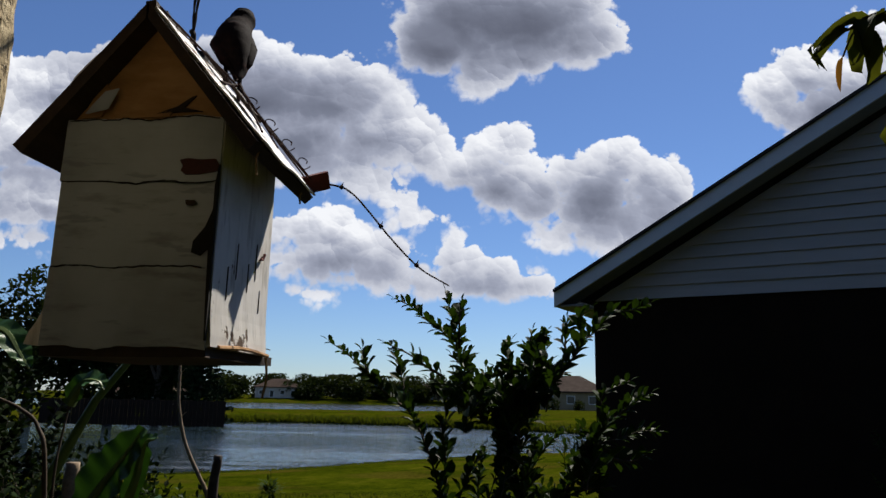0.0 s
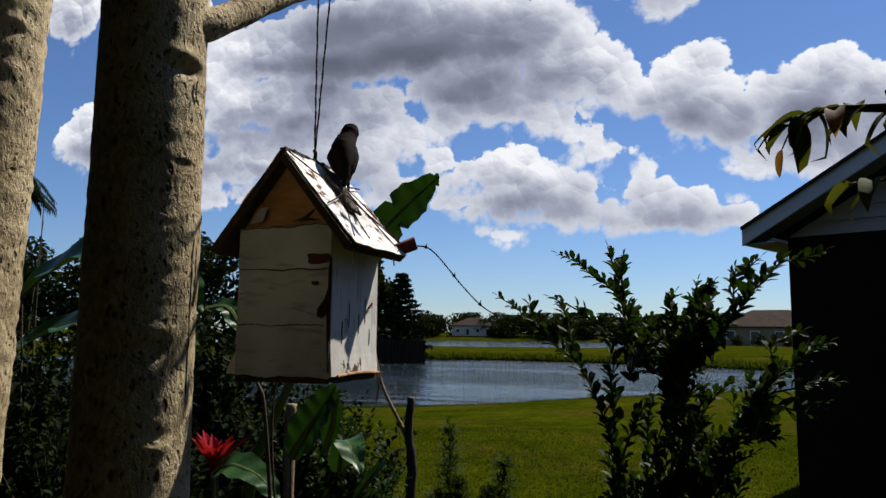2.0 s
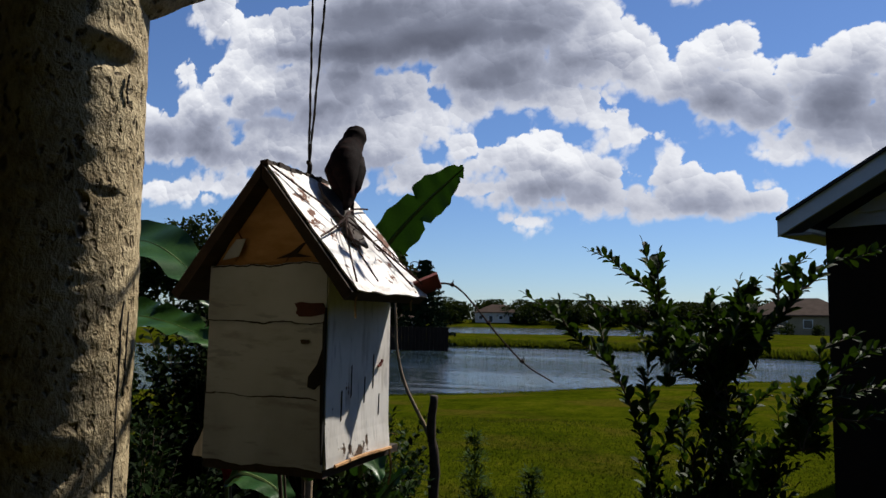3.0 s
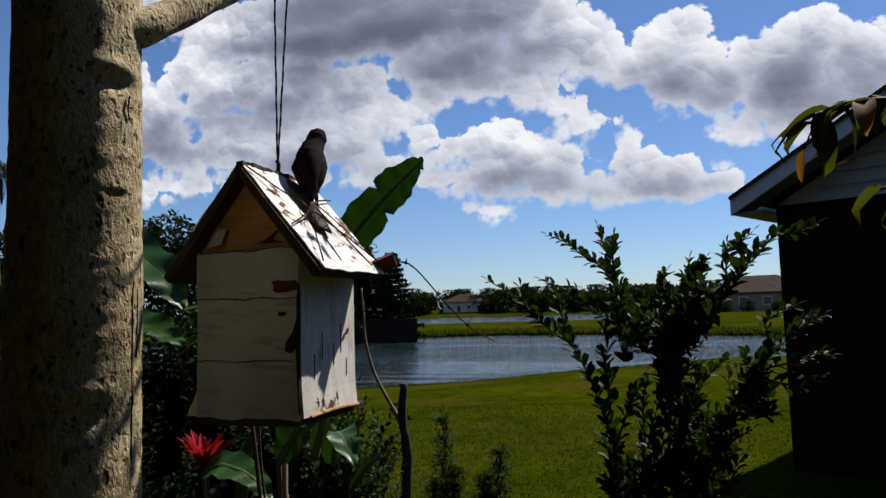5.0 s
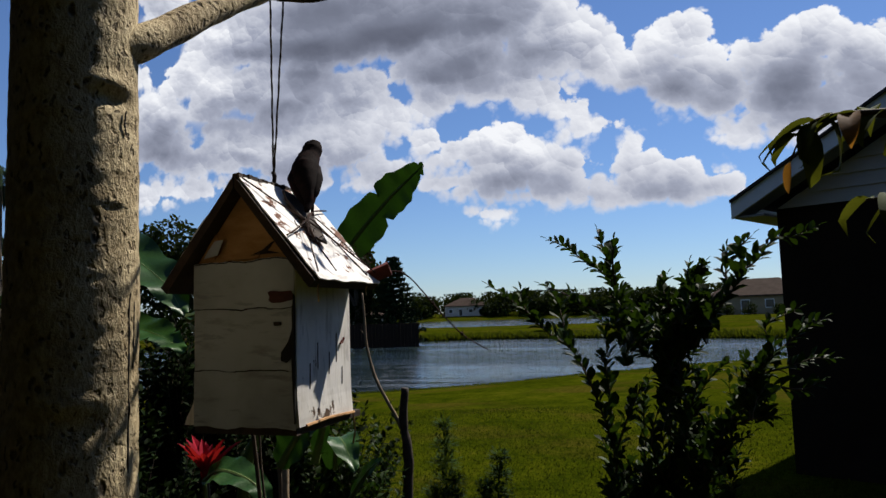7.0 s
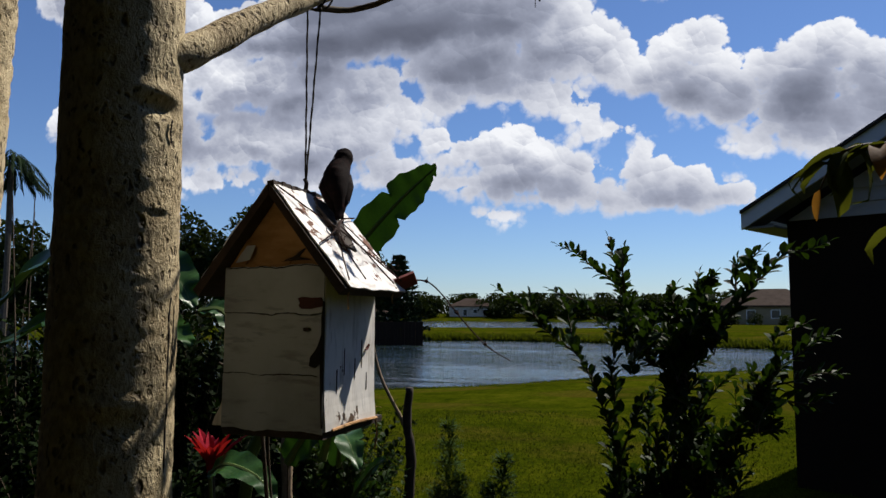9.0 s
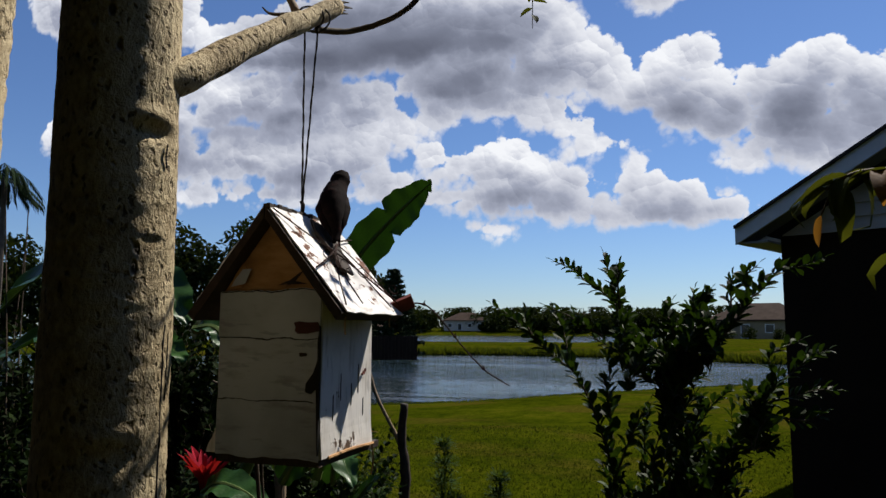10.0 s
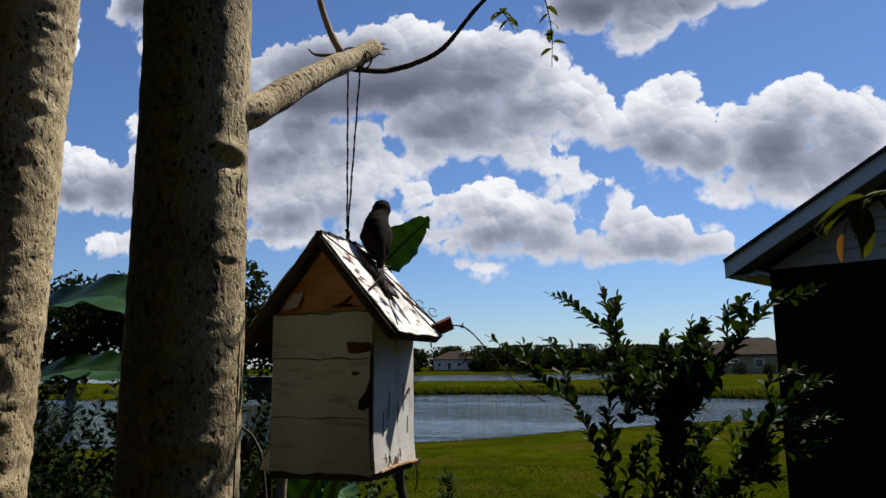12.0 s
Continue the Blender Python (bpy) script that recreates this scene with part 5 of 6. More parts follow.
# stems of the shrub by the house, as places across and up
LEFT_STEMS = [((-0.12, 0.82), (-0.13, 1.02), (-0.17, 1.17), (-0.22, 1.31), (-0.28, 1.42), (-0.37, 1.49), (-0.44, 1.55), (-0.53, 1.64), (-0.62, 1.70)),
              ((-0.28, 1.42), (-0.32, 1.52), (-0.34, 1.61), (-0.37, 1.68)),
              ((-0.44, 1.55), (-0.46, 1.61), (-0.47, 1.67)),
              ((-0.16, 1.57), (-0.23, 1.61), (-0.29, 1.65), (-0.38, 1.69)),
              ((-0.03, 1.44), (-0.05, 1.58), (-0.10, 1.67), (-0.15, 1.74), (-0.22, 1.79), (-0.29, 1.85), (-0.37, 1.89)),
              ((-0.10, 1.67), (-0.11, 1.76), (-0.13, 1.83), (-0.15, 1.90)),
              ((-0.09, 1.68), (-0.09, 1.77), (-0.08, 1.85)),
              ((-0.13, 1.04), (-0.14, 1.22), (-0.15, 1.33), (-0.17, 1.40))]
MIDDLE_STEMS = [((0.07, 0.87), (0.10, 1.22), (0.12, 1.40), (0.14, 1.53), (0.20, 1.66), (0.23, 1.71), (0.26, 1.75)),
                ((0.13, 1.48), (0.11, 1.60), (0.09, 1.66), (0.11, 1.70)),
                ((0.14, 1.46), (0.02, 1.53), (-0.07, 1.60), (-0.12, 1.65)),
                ((0.12, 1.42), (-0.01, 1.45), (-0.13, 1.52), (-0.21, 1.56)),
                ((0.13, 1.44), (0.23, 1.53), (0.30, 1.59), (0.34, 1.64)),
                ((0.11, 1.35), (0.01, 1.40), (-0.07, 1.44)),
                ((0.11, 1.33), (0.17, 1.38), (0.24, 1.41)),
                ((0.20, 1.66), (0.19, 1.71), (0.20, 1.75))]
RIGHT_STEMS = [((0.14, 1.37), (0.25, 1.52), (0.34, 1.63), (0.38, 1.70), (0.44, 1.75), (0.50, 1.82), (0.58, 1.83), (0.65, 1.86)),
               ((0.33, 1.63), (0.34, 1.72), (0.35, 1.81)),
               ((0.40, 1.72), (0.39, 1.80), (0.44, 1.85)),
               ((0.17, 0.87), (0.26, 1.08), (0.35, 1.22), (0.42, 1.33), (0.47, 1.41), (0.45, 1.50), (0.56, 1.56)),
               ((0.33, 1.21), (0.44, 1.31), (0.54, 1.34), (0.62, 1.37), (0.69, 1.37)),
               ((0.42, 1.33), (0.55, 1.43), (0.61, 1.48), (0.68, 1.52)),
               ((0.29, 1.11), (0.39, 1.16), (0.47, 1.17)),
               ((0.44, 1.28), (0.56, 1.26), (0.63, 1.29))]
LOW_STEMS = [((-0.04, 0.78), (-0.01, 1.02), (-0.01, 1.17), (0.02, 1.30)),
             ((-0.12, 1.02), (-0.06, 1.17), (0.00, 1.29)),
             ((0.07, 0.87), (0.02, 1.06), (0.06, 1.22)),
             ((0.11, 0.94), (0.16, 1.13), (0.25, 1.29), (0.33, 1.36)),
             ((0.15, 1.12), (0.19, 1.24), (0.22, 1.35)),
             ((0.17, 0.94), (0.25, 1.03), (0.38, 1.11)),
             ((-0.12, 0.86), (-0.15, 0.97), (-0.18, 1.06)),
             ((0.00, 0.82), (0.12, 1.00), (0.21, 1.18))]
SHRUB_CLUMPS = [(-0.05, 1.58, 0.14, 0.08), (0.12, 1.53, 0.12, 0.11), (0.22, 1.69, 0.05, 0.05), (0.11, 1.35, 0.08, 0.09), (0.23, 1.06, 0.15, 0.11), (0.07, 0.92, 0.23, 0.11), (0.39, 1.33, 0.09, 0.08), (0.16, 1.15, 0.11, 0.10), (0.21, 1.61, 0.09, 0.06), (-0.10, 0.93, 0.09, 0.11), (0.06, 0.72, 0.25, 0.14)]


def oval_leaf(geo, base, along, up, length, width):
    """A blunt oval leaf, widest past the middle, slightly folded."""
    along = along.normalized()
    side = along.cross(up)
    side = side.normalized() if side.length > 1e-4 else along.orthogonal().normalized()
    up = side.cross(along)
    verts = [base]
    for s, w, h in ((0.22, 0.50, 0.02), (0.52, 1.0, 0.03), (0.80, 0.86, -0.01)):
        mid = base + along * (length * s) + up * (length * h)
        verts += [mid + side * (width * 0.5 * w) + up * (0.16 * width * w), mid, mid - side * (width * 0.5 * w) + up * (0.16 * width * w)]
    verts.append(base + along * length - up * (0.05 * length))
    geo.put(verts, [(0, 1, 2), (0, 2, 3), (1, 4, 5, 2), (2, 5, 6, 3), (4, 7, 8, 5), (5, 8, 9, 6), (7, 10, 8), (8, 10, 9)])


def privet_shrub():
    """The shrub in front of the house: a few leaning stems, leafy shoots thrown up and out."""
    base = Vector((0.16, 3.05, float(ground_height(0.16, 3.05)) - 0.03))
    shrub = thing("shrub", "open glossy-leaved shrub with long upright shoots", "shrub", at=base)
    wood, leaves = Geo(), Geo()

    def clothe(line, size, gap, seed, first=0.0):
        total = sum((b - a).length for a, b in zip(line, line[1:]))
        count = max(3, int(total / gap))
        for c in range(count):
            q = (first + (1 - first) * c / count) * (len(line) - 1)
            i = min(int(q), len(line) - 2)
            at, along = line[i].lerp(line[i + 1], q - i), (line[i + 1] - line[i]).normalized()
            side = along.orthogonal()
            side.rotate(Matrix.Rotation(c * 1.75 + seed, 3, along))
            for s in (1, -1):
                if rng.random() < 0.12:
                    continue
                d = along * rng.uniform(0.6, 1.0) + side * s * rng.uniform(0.5, 0.9) + Vector((0, 0, 0.25))
                ln = size * rng.uniform(0.65, 1.1) * (1 - 0.5 * (c / count) ** 3)
                oval_leaf(leaves, at, d, Vector(rng.normal(size=3)) * 0.35 + Vector((0, 0, 1)), ln, ln * rng.uniform(0.46, 0.60))
        oval_leaf(leaves, line[-1], line[-1] - line[-2], Vector((0, 0, 1)), size * 0.55, size * 0.24)

    for k, arm in enumerate(LEFT_STEMS + MIDDLE_STEMS + RIGHT_STEMS + LOW_STEMS):
        deep = 3.05 + 0.10 * math.sin(k * 1.9)
        pts = [Vector((x, deep + (3.05 - deep) * (i == 0), z)) - base for i, (x, z) in enumerate(arm)]
        low = arm[0][1] < 0.75
        if low:
            pts = [Vector((rng.uniform(-0.04, 0.04), rng.uniform(-0.04, 0.04), 0.0)), pts[0] * 0.5 + Vector((0, 0, 0.05))] + pts
        line = bend(pts, 6)
        part("stem", Geo().tube(line, taper(0.013 if low else 0.006, 0.0018, len(line)), 7, 0.15), STEM, shrub)
        clothe([p for p in line if p.z > 0.45], 0.073, 0.021, k)
    # the dense middle and skirts
    for cx, cz, rx, rz in SHRUB_CLUMPS:
        for k in range(int(1000 * rx * rz) + 8):
            a, q = rng.uniform(0, 2 * math.pi), math.sqrt(rng.random())
            tip = Vector((cx + math.cos(a) * q * rx, 3.05 + rng.uniform(-0.18, 0.18), cz + math.sin(a) * q * rz))
            root = tip - Vector((math.cos(a) * 0.06 + rng.normal() * 0.03, rng.normal() * 0.05, rng.uniform(0.10, 0.16)))
            line = bend([root - base, (root + tip) / 2 - base + Vector(rng.normal(size=3)) * 0.012, tip - base], 5)
            wood.tube(line, taper(0.003, 0.001, len(line)), 5)
            clothe(line, 0.070, 0.025, k)
    part("brushwood", wood, STEM, shrub, "fine brown twigs", kind="stuff")
    part("leaves", leaves, SHRUB_LEAF, shrub, "small glossy dark green leaves", kind="stuff")


privet_shrub()


def fig_branches():
    """The hanging fig boughs close to the lens."""
    bough = thing("fig_bough", "hanging bough of a weeping fig with arching leaves, some turning orange", "branch", at=(0.42, 0.5, 2.2))
    o = Vector(bough.location)
    wood = Geo()
    main = bend([(0.75, 0.35, 2.3), (0.55, 0.5, 1.95), (0.42, 0.54, 1.76), (0.33, 0.545, 1.70), (0.25, 0.54, 1.70), (0.20, 0.54, 1.702), (0.178, 0.54, 1.692)], 8)
    wood.tube([p - o for p in main], taper(0.010, 0.0007, len(main)), 6, 0.15)
    side = bend([(0.42, 0.54, 1.76), (0.36, 0.55, 1.69), (0.30, 0.55, 1.66), (0.25, 0.545, 1.652), (0.215, 0.54, 1.648)], 8)
    wood.tube([p - o for p in side], taper(0.003, 0.0007, len(side)), 6)
    low = bend([(0.48, 0.54, 1.85), (0.44, 0.55, 1.70), (0.37, 0.55, 1.63), (0.31, 0.545, 1.615), (0.26, 0.54, 1.618)], 8)
    wood.tube([p - o for p in low], taper(0.003, 0.0007, len(low)), 6)
    back = bend([(0.5, 0.56, 1.9), (0.42, 0.60, 1.80), (0.34, 0.60, 1.755), (0.285, 0.59, 1.748)], 8)
    wood.tube([p - o for p in back], taper(0.003, 0.0007, len(back)), 6)
    more = [bend(q, 8) for q in (((0.50, 0.5, 1.86), (0.46, 0.53, 1.78), (0.40, 0.54, 1.735), (0.33, 0.54, 1.728), (0.285, 0.535, 1.735)), ((0.52, 0.52, 1.83), (0.47, 0.54, 1.73), (0.42, 0.55, 1.69), (0.355, 0.55, 1.675)),
                                        ((0.52, 0.5, 1.78), (0.46, 0.53, 1.67), (0.40, 0.54, 1.625), (0.34, 0.54, 1.612)), ((0.55, 0.55, 1.9), (0.47, 0.58, 1.80), (0.40, 0.6, 1.77), (0.35, 0.6, 1.775)),
                                        ((0.60, 0.5, 1.90), (0.50, 0.53, 1.80), (0.42, 0.54, 1.745), (0.36, 0.54, 1.735)), ((0.60, 0.5, 1.85), (0.50, 0.54, 1.72), (0.42, 0.55, 1.69), (0.37, 0.55, 1.665)),
                                        ((0.60, 0.5, 1.75), (0.50, 0.53, 1.68), (0.43, 0.54, 1.63), (0.35, 0.54, 1.603)))]
    for k in range(9):
        z = 1.585 + 0.021 * k
        deep = 0.52 + 0.08 * ((k * 0.37) % 1.0)
        more.append(bend([(0.62, deep, z + 0.12), (0.50, deep, z + 0.06), (0.42, deep, z + 0.015), (0.345 + 0.03 * math.sin(k * 2.1), deep, z), (0.305 + 0.03 * math.sin(k * 2.1), deep, z - 0.014)], 8))
    for line in more:
        wood.tube([p - o for p in line], taper(0.003, 0.0007, len(line)), 6)
    drop = bend([(0.188, 0.54, 1.700), (0.180, 0.54, 1.688), (0.1745, 0.54, 1.676)], 5)
    wood.tube([p - o for p in drop], 0.0006, 5)
    part("brushwood", wood, STEM, bough, "thin brown fig twigs", True, "stuff")

    def put(p, d, ln, mat=FIG_LEAF, lab="", droop=0.55):
        g = Geo().leaf(Vector(p) - o, d, (0, 0, 1), ln, ln * 0.40, droop, 0.45, 6)
        part("leaf", g, mat, bough, lab, True)
    for line, start, count in ((main, 20, 28), (side, 4, 12), (low, 8, 8), (back, 6, 9), (more[0], 4, 10), (more[1], 4, 9), (more[2], 4, 8), (more[3], 4, 9), (more[4], 8, 24), (more[5], 8, 24), (more[6], 8, 22), *[(line, 8, 26) for line in more[7:]]):
        for k in range(count):
            q = start + (len(line) - 2 - start) * k / (count - 1)
            p = line[int(q)]
            a = k * 2.39
            d = (line[int(q) + 1] - line[int(q)]).normalized() * 0.6 + Vector((math.cos(a) * 0.8, math.sin(a) * 0.7, 0.10 + 0.3 * math.sin(a * 1.7)))
            old = (k * 7 + count) % 11 == 0
            put(p, d, rng.uniform(0.022, 0.037), OLD_LEAF if old else FIG_LEAF, "leaf turning orange" if old else "", rng.uniform(0.65, 1.05))
    put((0.1745, 0.54, 1.676), (-0.1, 0.1, -1), 0.021, OLD_LEAF, "single orange leaf", 0.0)
    put((0.178, 0.54, 1.692), (-1, 0, 0.1), 0.024, FIG_LEAF, "", 0.8)
    put((0.185, 0.54, 1.690), (0.2, 0, -1), 0.020)


fig_branches()


def dead_stake():
    stake = thing("stake", "dark cut stem with a long bare forked shoot", "stake", at=(-1.35, 3.95, 0))
    line = bend([(0.02, 0, -0.05), (0.0, 0, 0.45), (0.015, 0, 0.80), (-0.01, 0, 0.98), (0.005, 0, 1.17)], 6)
    part("stem", Geo().tube(line, taper(0.035, 0.022, len(line)), 10, 0.3, 2), DARK_WOOD, stake, "dark cut stem", True)
    line = bend([(-0.015, 0, 0.93), (-0.06, 0, 1.02), (-0.17, 0, 1.22), (-0.225, 0, 1.42), (-0.235, 0, 1.58), (-0.245, 0, 1.72)], 6)
    part("shoot", Geo().tube(line, taper(0.013, 0.006, len(line)), 8, 0.3, 5), PALE_STEM, stake, "long pale bare shoot", True)
    for k in range(5):
        p = line[8 + 4 * k]
        part("thorn", Geo().tube([p, p + Vector((0.03 * (-1) ** k, 0, 0.03))], [0.004, 0.001], 5), PALE_STEM, stake)


dead_stake()


def fern(x, y, tips, name="asparagus_fern"):
    z0 = float(ground_height(x, y)) - 0.02
    plant = thing(name, "feathery asparagus fern with upright plumes", "fern", "asparagus ferns", at=(x, y, z0))
    for tx, ty, tz in tips:
        line = bend([(0, 0, 0), (tx * 0.3, ty * 0.3, (tz - z0) * 0.5), (tx, ty, tz - z0)], 10)
        stem = part("stem", Geo().tube(line, taper(0.004, 0.001, len(line)), 5), FERN_LEAF, plant)
        g = Geo()
        for k in range(3200):
            q = 0.25 + 0.75 * rng.random()
            p = line[int(q * (len(line) - 1))]
            r = 0.07 * math.sin(math.pi * min(1, (1.05 - q) * 1.1)) + 0.006
            d = Vector((rng.normal(), rng.normal(), rng.normal() * 0.5 + 0.5)).normalized()
            c = p + d * r * rng.random() + Vector(rng.normal(size=3)) * 0.006
            g.leaf(c, d, (0, 0, 1), 0.026, 0.007, 0.1, 0.1, 1)
        part("plume", g, FERN_LEAF, stem, "fine green needles", kind="stuff")


fern(-0.67, 2.5, ((0.0, 0, 1.25), (0.03, 0.03, 1.05), (-0.05, 0.02, 1.0)))
fern(-0.52, 2.5, ((0.05, 0, 1.14), (-0.02, 0.05, 1.02), (0.0, -0.03, 0.98)))


def banana_leaf(points, width, parent, label="", torn=0, seed=0, cup=0.35, facing=(0.25, -0.55, 0.8)):
    """A long blade on a stout rib, with ribbed, wavy and torn edges."""
    line = bend(points, 12)
    n = len(line)
    g = Geo()
    side = None
    cols = 6
    rows = []
    for i, p in enumerate(line):
        q = i / (n - 1)
        along = (line[min(i + 1, n - 1)] - line[max(i - 1, 0)]).normalized()
        ref = Vector(facing)
        s = along.cross(ref).normalized()
        up = s.cross(along)
        w = width * 0.5 * min(1, (q + 0.03) / 0.22) ** 0.6 * min(1, (1.02 - q) / 0.5) ** 0.6
        w *= 1 + 0.07 * math.sin(i * 0.45 + seed) + 0.03 * math.sin(i * 1.3)
        for k in range(-cols, cols + 1):
            e = abs(k) / cols
            cut = 1.0
            if torn and e > 0.5 and (i + (3 if k > 0 else 0)) % torn == 0:
                cut = 0.62
            rows.append(p + s * (w * k / cols * cut) + up * (w * cup * e ** 1.3 * 0.6 + 0.05 * width * math.sin(i * 0.9 + k * 0.3 + seed) * e))
    m = 2 * cols + 1
    g.put(rows, [(i * m + k, i * m + k + 1, (i + 1) * m + k + 1, (i + 1) * m + k) for i in range(n - 1) for k in range(m - 1)])
    blade = part("leaf_blade", g, BANANA_LEAF, parent, label, True)
    part("leaf_rib", Geo().tube([p - Vector((0, 0, 0.004)) for p in line], taper(0.012, 0.002, n), 6), BANANA_RIB, blade)


def banana_plants():
    z = float(ground_height(-1.5, 3.2)) - 0.03
    plant = thing("banana_plant", "young banana plant with one tall upright torn leaf", "banana plant", "banana plants", at=(-2.1, 3.3, z))
    o = Vector(plant.location)
    part("stalk", Geo().tube([Vector(p) - o for p in ((-2.1, 3.3, z), (-1.9, 3.2, 0.9), (-1.55, 3.05, 1.45), (-1.27, 3.0, 1.78))], [0.04, 0.03, 0.016, 0.010], 10, 0.1), BANANA_RIB, plant, "", True)
    banana_leaf([Vector(p) - o for p in ((-1.31, 3.0, 1.80), (-1.20, 3.0, 1.95), (-1.05, 3.0, 2.10), (-0.95, 3.0, 2.185), (-0.87, 2.97, 2.235))], 0.175, plant, "tall upright green leaf with a torn tip", 23, 1, 0.3, (0.5, -0.75, 0.25))
    banana_leaf([Vector(p) - o for p in ((-1.38, 3.1, 0.9), (-1.30, 2.95, 1.05), (-1.20, 2.8, 1.08), (-1.1, 2.7, 0.98))], 0.16, plant, "", 9, 2)
    z = float(ground_height(-2.7, 3.1)) - 0.03
    plant = thing("banana_plant", "banana plant with broad arching pale green leaves", "banana plant", "banana plants", at=(-3.75, 3.2, z))
    o = Vector(plant.location)
    part("stalk", Geo().tube([Vector(p) - o for p in ((-3.75, 3.2, z), (-3.72, 3.18, 0.9), (-3.66, 3.15, 1.6))], [0.09, 0.075, 0.05], 10, 0.1), BANANA_RIB, plant, "", True)
    banana_leaf([Vector(p) - o for p in ((-3.62, 3.15, 1.55), (-3.1, 3.08, 1.88), (-2.6, 3.03, 1.97), (-2.22, 2.96, 1.80), (-2.06, 2.93, 1.62))], 0.30, plant, "broad arching leaf shining in the sun", 0, 3)
    banana_leaf([Vector(p) - o for p in ((-3.5, 3.1, 1.4), (-2.9, 3.02, 1.58), (-2.5, 2.95, 1.59), (-2.18, 2.9, 1.53), (-2.02, 2.88, 1.45))], 0.22, plant, "", 13, 4)


banana_plants()


def young_banana():
    plant = thing("banana_plant", "young banana plant with a half-unrolled leaf among the shrubs", "banana plant", "banana plants", at=(-0.86, 1.75, 0.05))
    o = Vector(plant.location)
    for pts, r in ((((-0.86, 1.75, 0.05), (-0.84, 1.68, 0.7), (-0.80, 1.6, 1.25)), 0.005), (((-0.86, 1.75, 0.05), (-0.87, 1.66, 0.9), (-0.875, 1.6, 1.32), (-0.90, 1.6, 1.41), (-0.94, 1.6, 1.445), (-1.0, 1.6, 1.47)), 0.006),
                   (((-0.86, 1.75, 0.05), (-0.85, 1.65, 0.9), (-0.855, 1.6, 1.28), (-0.842, 1.6, 1.46)), 0.004)):
        line = bend([Vector(p) - o for p in pts], 8)
        part("stalk", Geo().tube(line, taper(r, r * 0.5, len(line)), 8, 0.1), STEM, plant, "", True)
    banana_leaf([Vector(p) - o for p in ((-0.80, 1.6, 1.24), (-0.755, 1.6, 1.31), (-0.72, 1.6, 1.36), (-0.685, 1.6, 1.415))], 0.11, plant, "half-unrolled green leaf", 0, 2)
    banana_leaf([Vector(p) - o for p in ((-0.72, 1.62, 1.25), (-0.695, 1.61, 1.32), (-0.68, 1.6, 1.385), (-0.655, 1.6, 1.40))], 0.04, plant, "", 0, 4)
    banana_leaf([Vector(p) - o for p in ((-1.06, 1.6, 1.60), (-1.0, 1.6, 1.605), (-0.96, 1.6, 1.56), (-0.935, 1.6, 1.53))], 0.06, plant, "", 0, 5)
    banana_leaf([Vector(p) - o for p in ((-0.842, 1.6, 1.46), (-0.82, 1.6, 1.50), (-0.79, 1.6, 1.505), (-0.775, 1.6, 1.49))], 0.05, plant, "", 0, 6)


young_banana()


def cordyline(x, y, top):
    z = float(ground_height(x, y)) - 0.02
    plant = thing("cordyline", "cordyline with a tuft of bright red leaves", "cordyline", at=(x, y, z))
    part("stem", Geo().tube([(0, 0, 0), (0.02, 0, (top - z) * 0.5), (0, 0, top - z)], [0.02, 0.016, 0.012], 8, 0.1), STEM, plant)
    for k in range(17):
        a = k * 2.4
        g = Geo()
        lift = 5.5 - 4.3 * (k / 17)
        g.leaf((0, 0, top - z - 0.01 * (24 - k) * 0.2), (math.cos(a), math.sin(a), lift), (0, 0, 1), rng.uniform(0.12, 0.18), 0.038, 0.22, 0.5, 5)
        part("leaf", g, RED_LEAF, plant)


cordyline(-1.43, 2.2, 1.07)


def arrow_leaf(points, width, stem_from, label):
    """One large pale leaf on its own stalk."""
    plant = thing("broad_leaf_plant", label, "plant", "broad-leaved plants", at=stem_from)
    o = Vector(stem_from)
    line = bend([Vector(stem_from) - o, (Vector(stem_from) + Vector(points[0])) / 2 - o + Vector((0.03, 0, 0.08)), Vector(points[0]) - o], 6)
    part("stalk", Geo().tube(line, taper(0.012, 0.006, len(line)), 6), BANANA_RIB, plant)
    banana_leaf([Vector(p) - o for p in points], width, plant, "", 0, 7, 0.2)


arrow_leaf(((-1.40, 2.15, 1.06), (-1.32, 2.13, 1.10), (-1.20, 2.12, 1.07), (-1.12, 2.1, 1.0)), 0.11, (-1.5, 2.3, 0.0), "broad-leaved plant with a shining pale green leaf")
arrow_leaf(((-1.15, 2.75, 0.86), (-1.05, 2.7, 0.98), (-0.98, 2.68, 1.04)), 0.07, (-1.2, 2.8, 0.0), "low plant with a broad mid-green leaf")


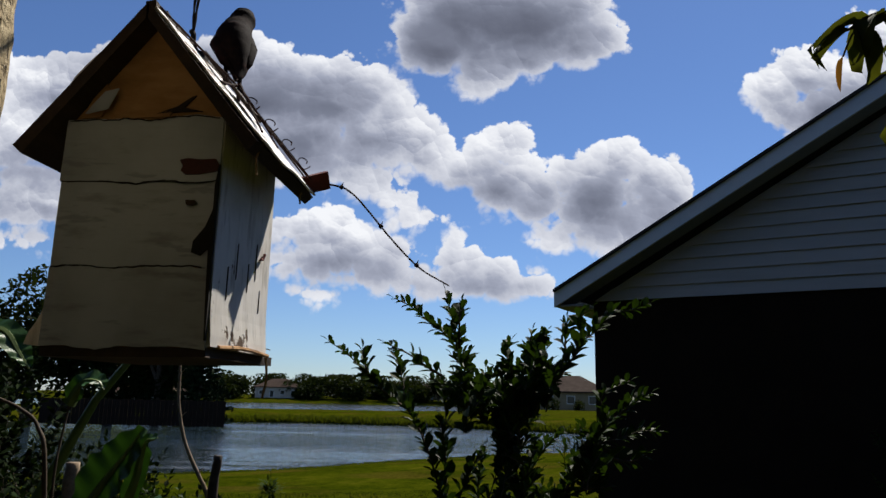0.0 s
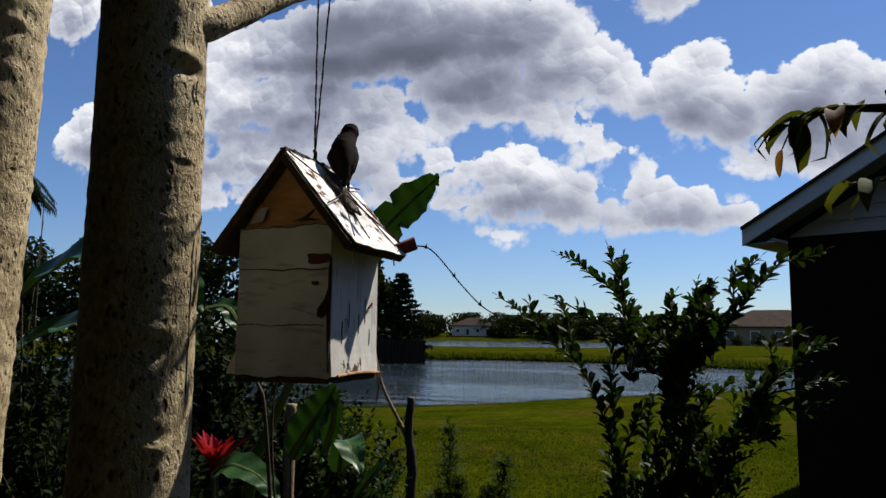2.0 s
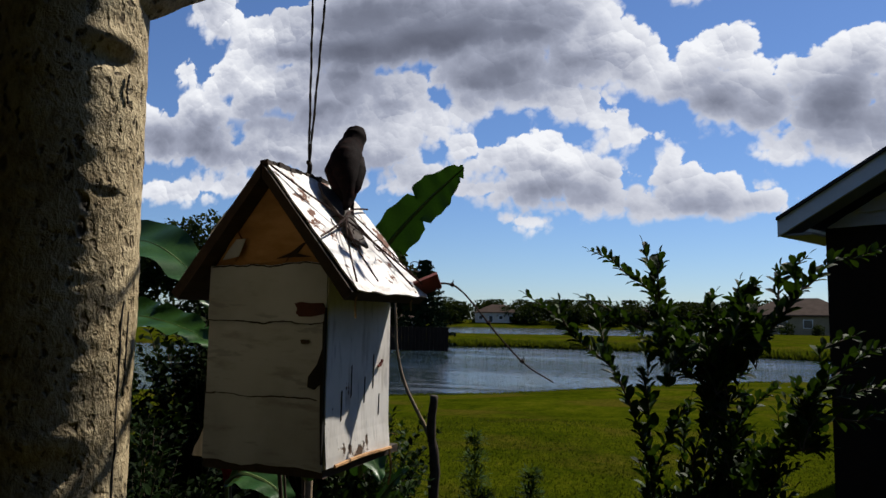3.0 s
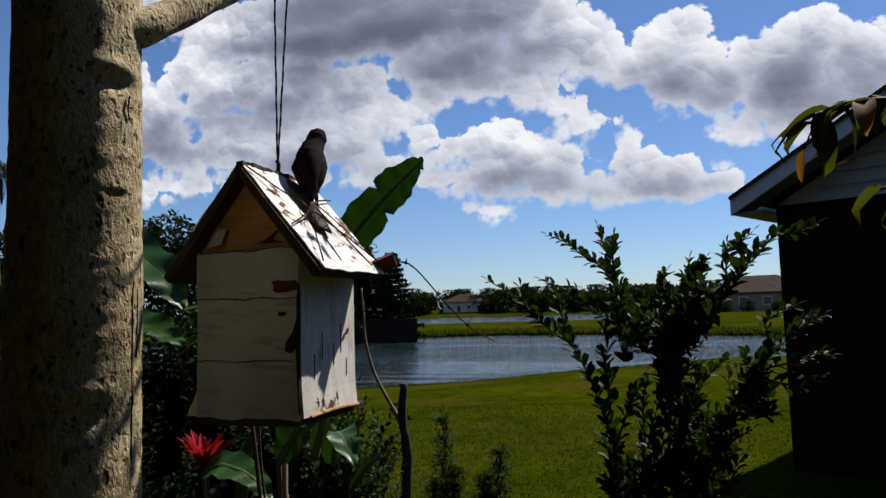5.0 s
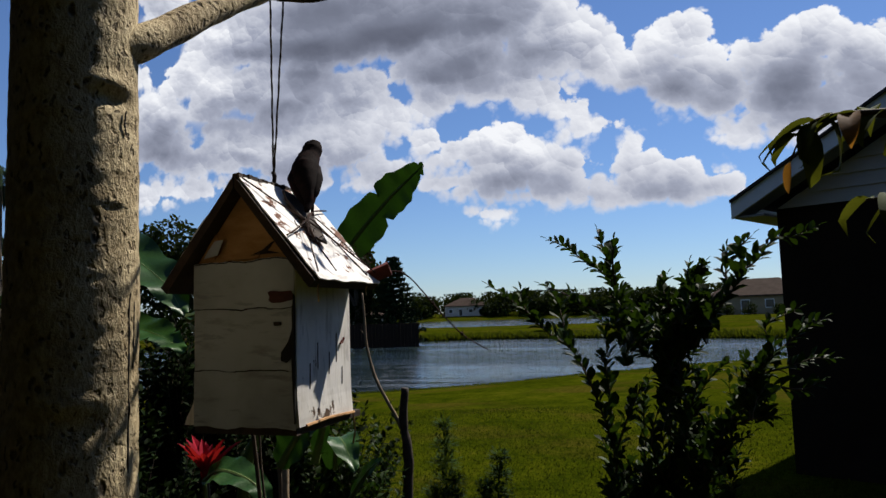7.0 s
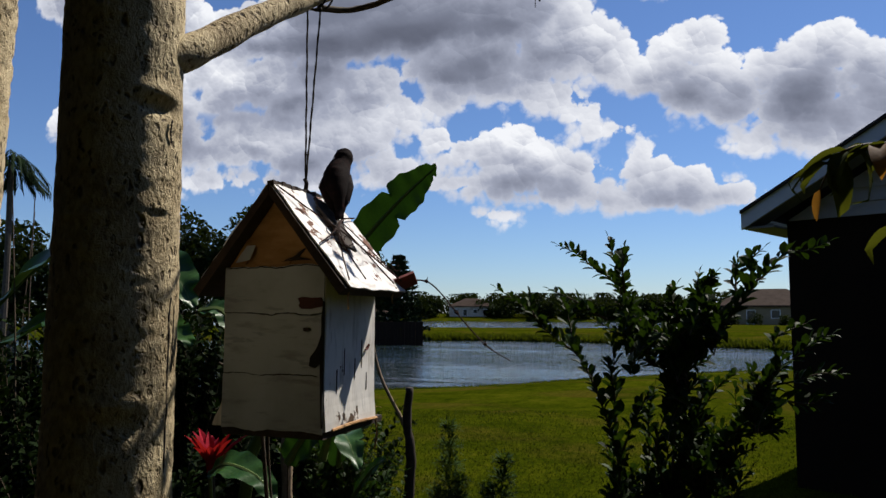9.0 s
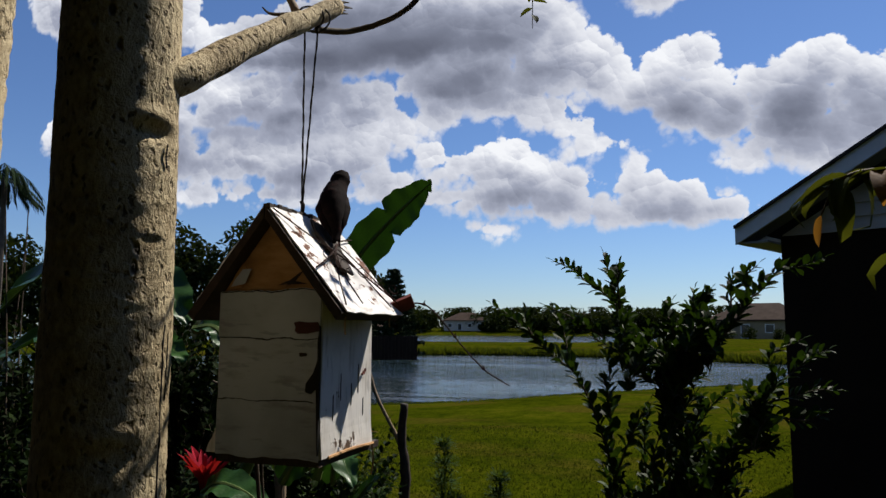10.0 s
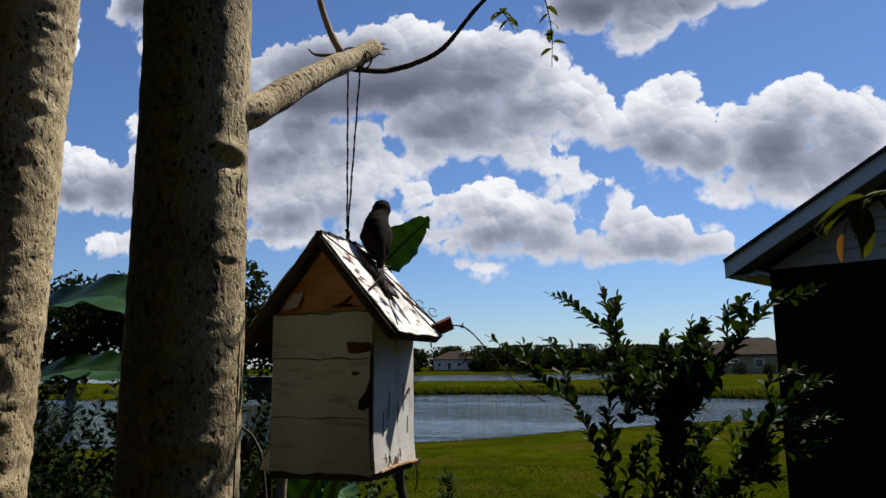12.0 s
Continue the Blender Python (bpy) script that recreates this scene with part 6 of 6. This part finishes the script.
def hedge(name, label, cx, cy, wx, wy, height, n, size, mat, seed=0):
    """A loose dark mass of garden growth on many thin stems."""
    z = float(ground_height(cx, cy)) - 0.03
    plant = thing(name, label, "shrub", "dark garden shrubs", at=(cx, cy, z))
    wood, leaves = Geo(), Geo()
    for k in range(n):
        bx, by = rng.uniform(-wx, wx) * 0.6, rng.uniform(-wy, wy) * 0.6
        h = height * rng.uniform(0.45, 1.0) * (1 - 0.35 * (bx / wx) ** 2)
        tip = Vector((bx * 1.5 + rng.normal() * 0.08, by * 1.5 + rng.normal() * 0.08, h))
        a = Vector((bx * 0.8, by * 0.8, max(0.0, h - 0.65)))
        wood.tube([(bx * 0.5, by * 0.5, 0), a], [0.008, 0.005], 5)
        leafy_twig(wood, leaves, a, tip, 0.005, size, size * 0.55, 0.0, k + seed)
        low = Vector((bx * 0.6, by * 0.6, h * 0.25))
        leafy_twig(wood, leaves, low, low + Vector((rng.normal() * 0.22, rng.normal() * 0.15, rng.uniform(0.1, 0.4))), 0.004, size * 1.1, size * 0.6, 0.0, k)
    part("brushwood", wood, STEM, plant, kind="stuff")
    part("leaves", leaves, mat, plant, "", kind="stuff")


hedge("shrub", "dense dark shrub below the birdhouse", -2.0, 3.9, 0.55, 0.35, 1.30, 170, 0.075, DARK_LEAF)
hedge("shrub", "dark leafy shrub beside the lawn", -1.55, 3.55, 0.25, 0.25, 1.12, 90, 0.065, SHRUB_LEAF, 9)
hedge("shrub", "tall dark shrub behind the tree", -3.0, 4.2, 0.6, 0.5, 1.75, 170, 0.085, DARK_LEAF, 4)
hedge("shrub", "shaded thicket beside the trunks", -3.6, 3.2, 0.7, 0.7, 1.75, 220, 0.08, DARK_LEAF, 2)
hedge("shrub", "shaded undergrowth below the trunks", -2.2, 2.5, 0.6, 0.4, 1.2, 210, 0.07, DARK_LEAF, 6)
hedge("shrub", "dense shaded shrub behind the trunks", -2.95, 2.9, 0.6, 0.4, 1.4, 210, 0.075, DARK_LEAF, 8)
hedge("shrub", "glossy shrub against the house wall", 3.5, 5.6, 0.6, 0.35, 1.68, 150, 0.06, SHRUB_LEAF, 3)


def bare_canes():
    """Tall bare canes rising out of the thicket."""
    canes = thing("bare_canes", "thin bare upright canes in the thicket", "canes", at=(-3.4, 3.0, -0.02))
    for k in range(14):
        x, y = rng.uniform(-0.8, 0.9), rng.uniform(-0.5, 0.6)
        h = rng.uniform(1.5, 2.35)
        line = bend([(x, y, 0), (x + rng.normal() * 0.05, y, h * 0.5), (x + rng.normal() * 0.12, y + rng.normal() * 0.1, h)], 6)
        part("cane", Geo().tube(line, taper(0.008, 0.003, len(line)), 5, 0.2, k), STEM, canes)


bare_canes()


def wooden_post():
    post = thing("post", "old pale wooden post below the birdhouse", "post", at=(-1.53, 2.9, float(ground_height(-1.53, 2.9)) - 0.05))
    line = bend([(0, 0, 0), (0.005, 0, 0.5), (-0.004, 0, 1.05), (0.0, 0, 1.26)], 8)
    part("shaft", Geo().tube(line, [0.026 + 0.003 * math.sin(i * 1.3) for i in range(len(line))], 10, 0.25, 3), PALE_STEM, post, "", True)


wooden_post()


def lawn_grass():
    """The longer grass at the edge of the lawn nearest the path."""
    g = Geo()
    ys = 3.3 + 9.0 * rng.random(60000) ** 2.0
    xs = rng.uniform(-0.62, 0.36, 60000) * ys
    for x, y, z in zip(xs, ys, ground_height(xs, ys)):
        a, h = rng.uniform(0, 2 * math.pi), rng.uniform(0.010, 0.030) * (2.0 - 1.0 * min(1.0, max(0.0, (y - 4.6) / 1.2)))
        w = 0.004 + 0.0006 * y
        lean = h * rng.uniform(0.2, 0.9)
        dx, dy = math.cos(a), math.sin(a)
        g.put([(x - dy * w, y + dx * w, z - 0.004), (x + dy * w, y - dx * w, z - 0.004), (x + dx * lean, y + dy * lean, z + h)], [(0, 1, 2)])
    solid("lawn_grass", g, GRASS, "short uneven lawn grass beside the garden bed", "grass", kind="stuff")


lawn_grass()
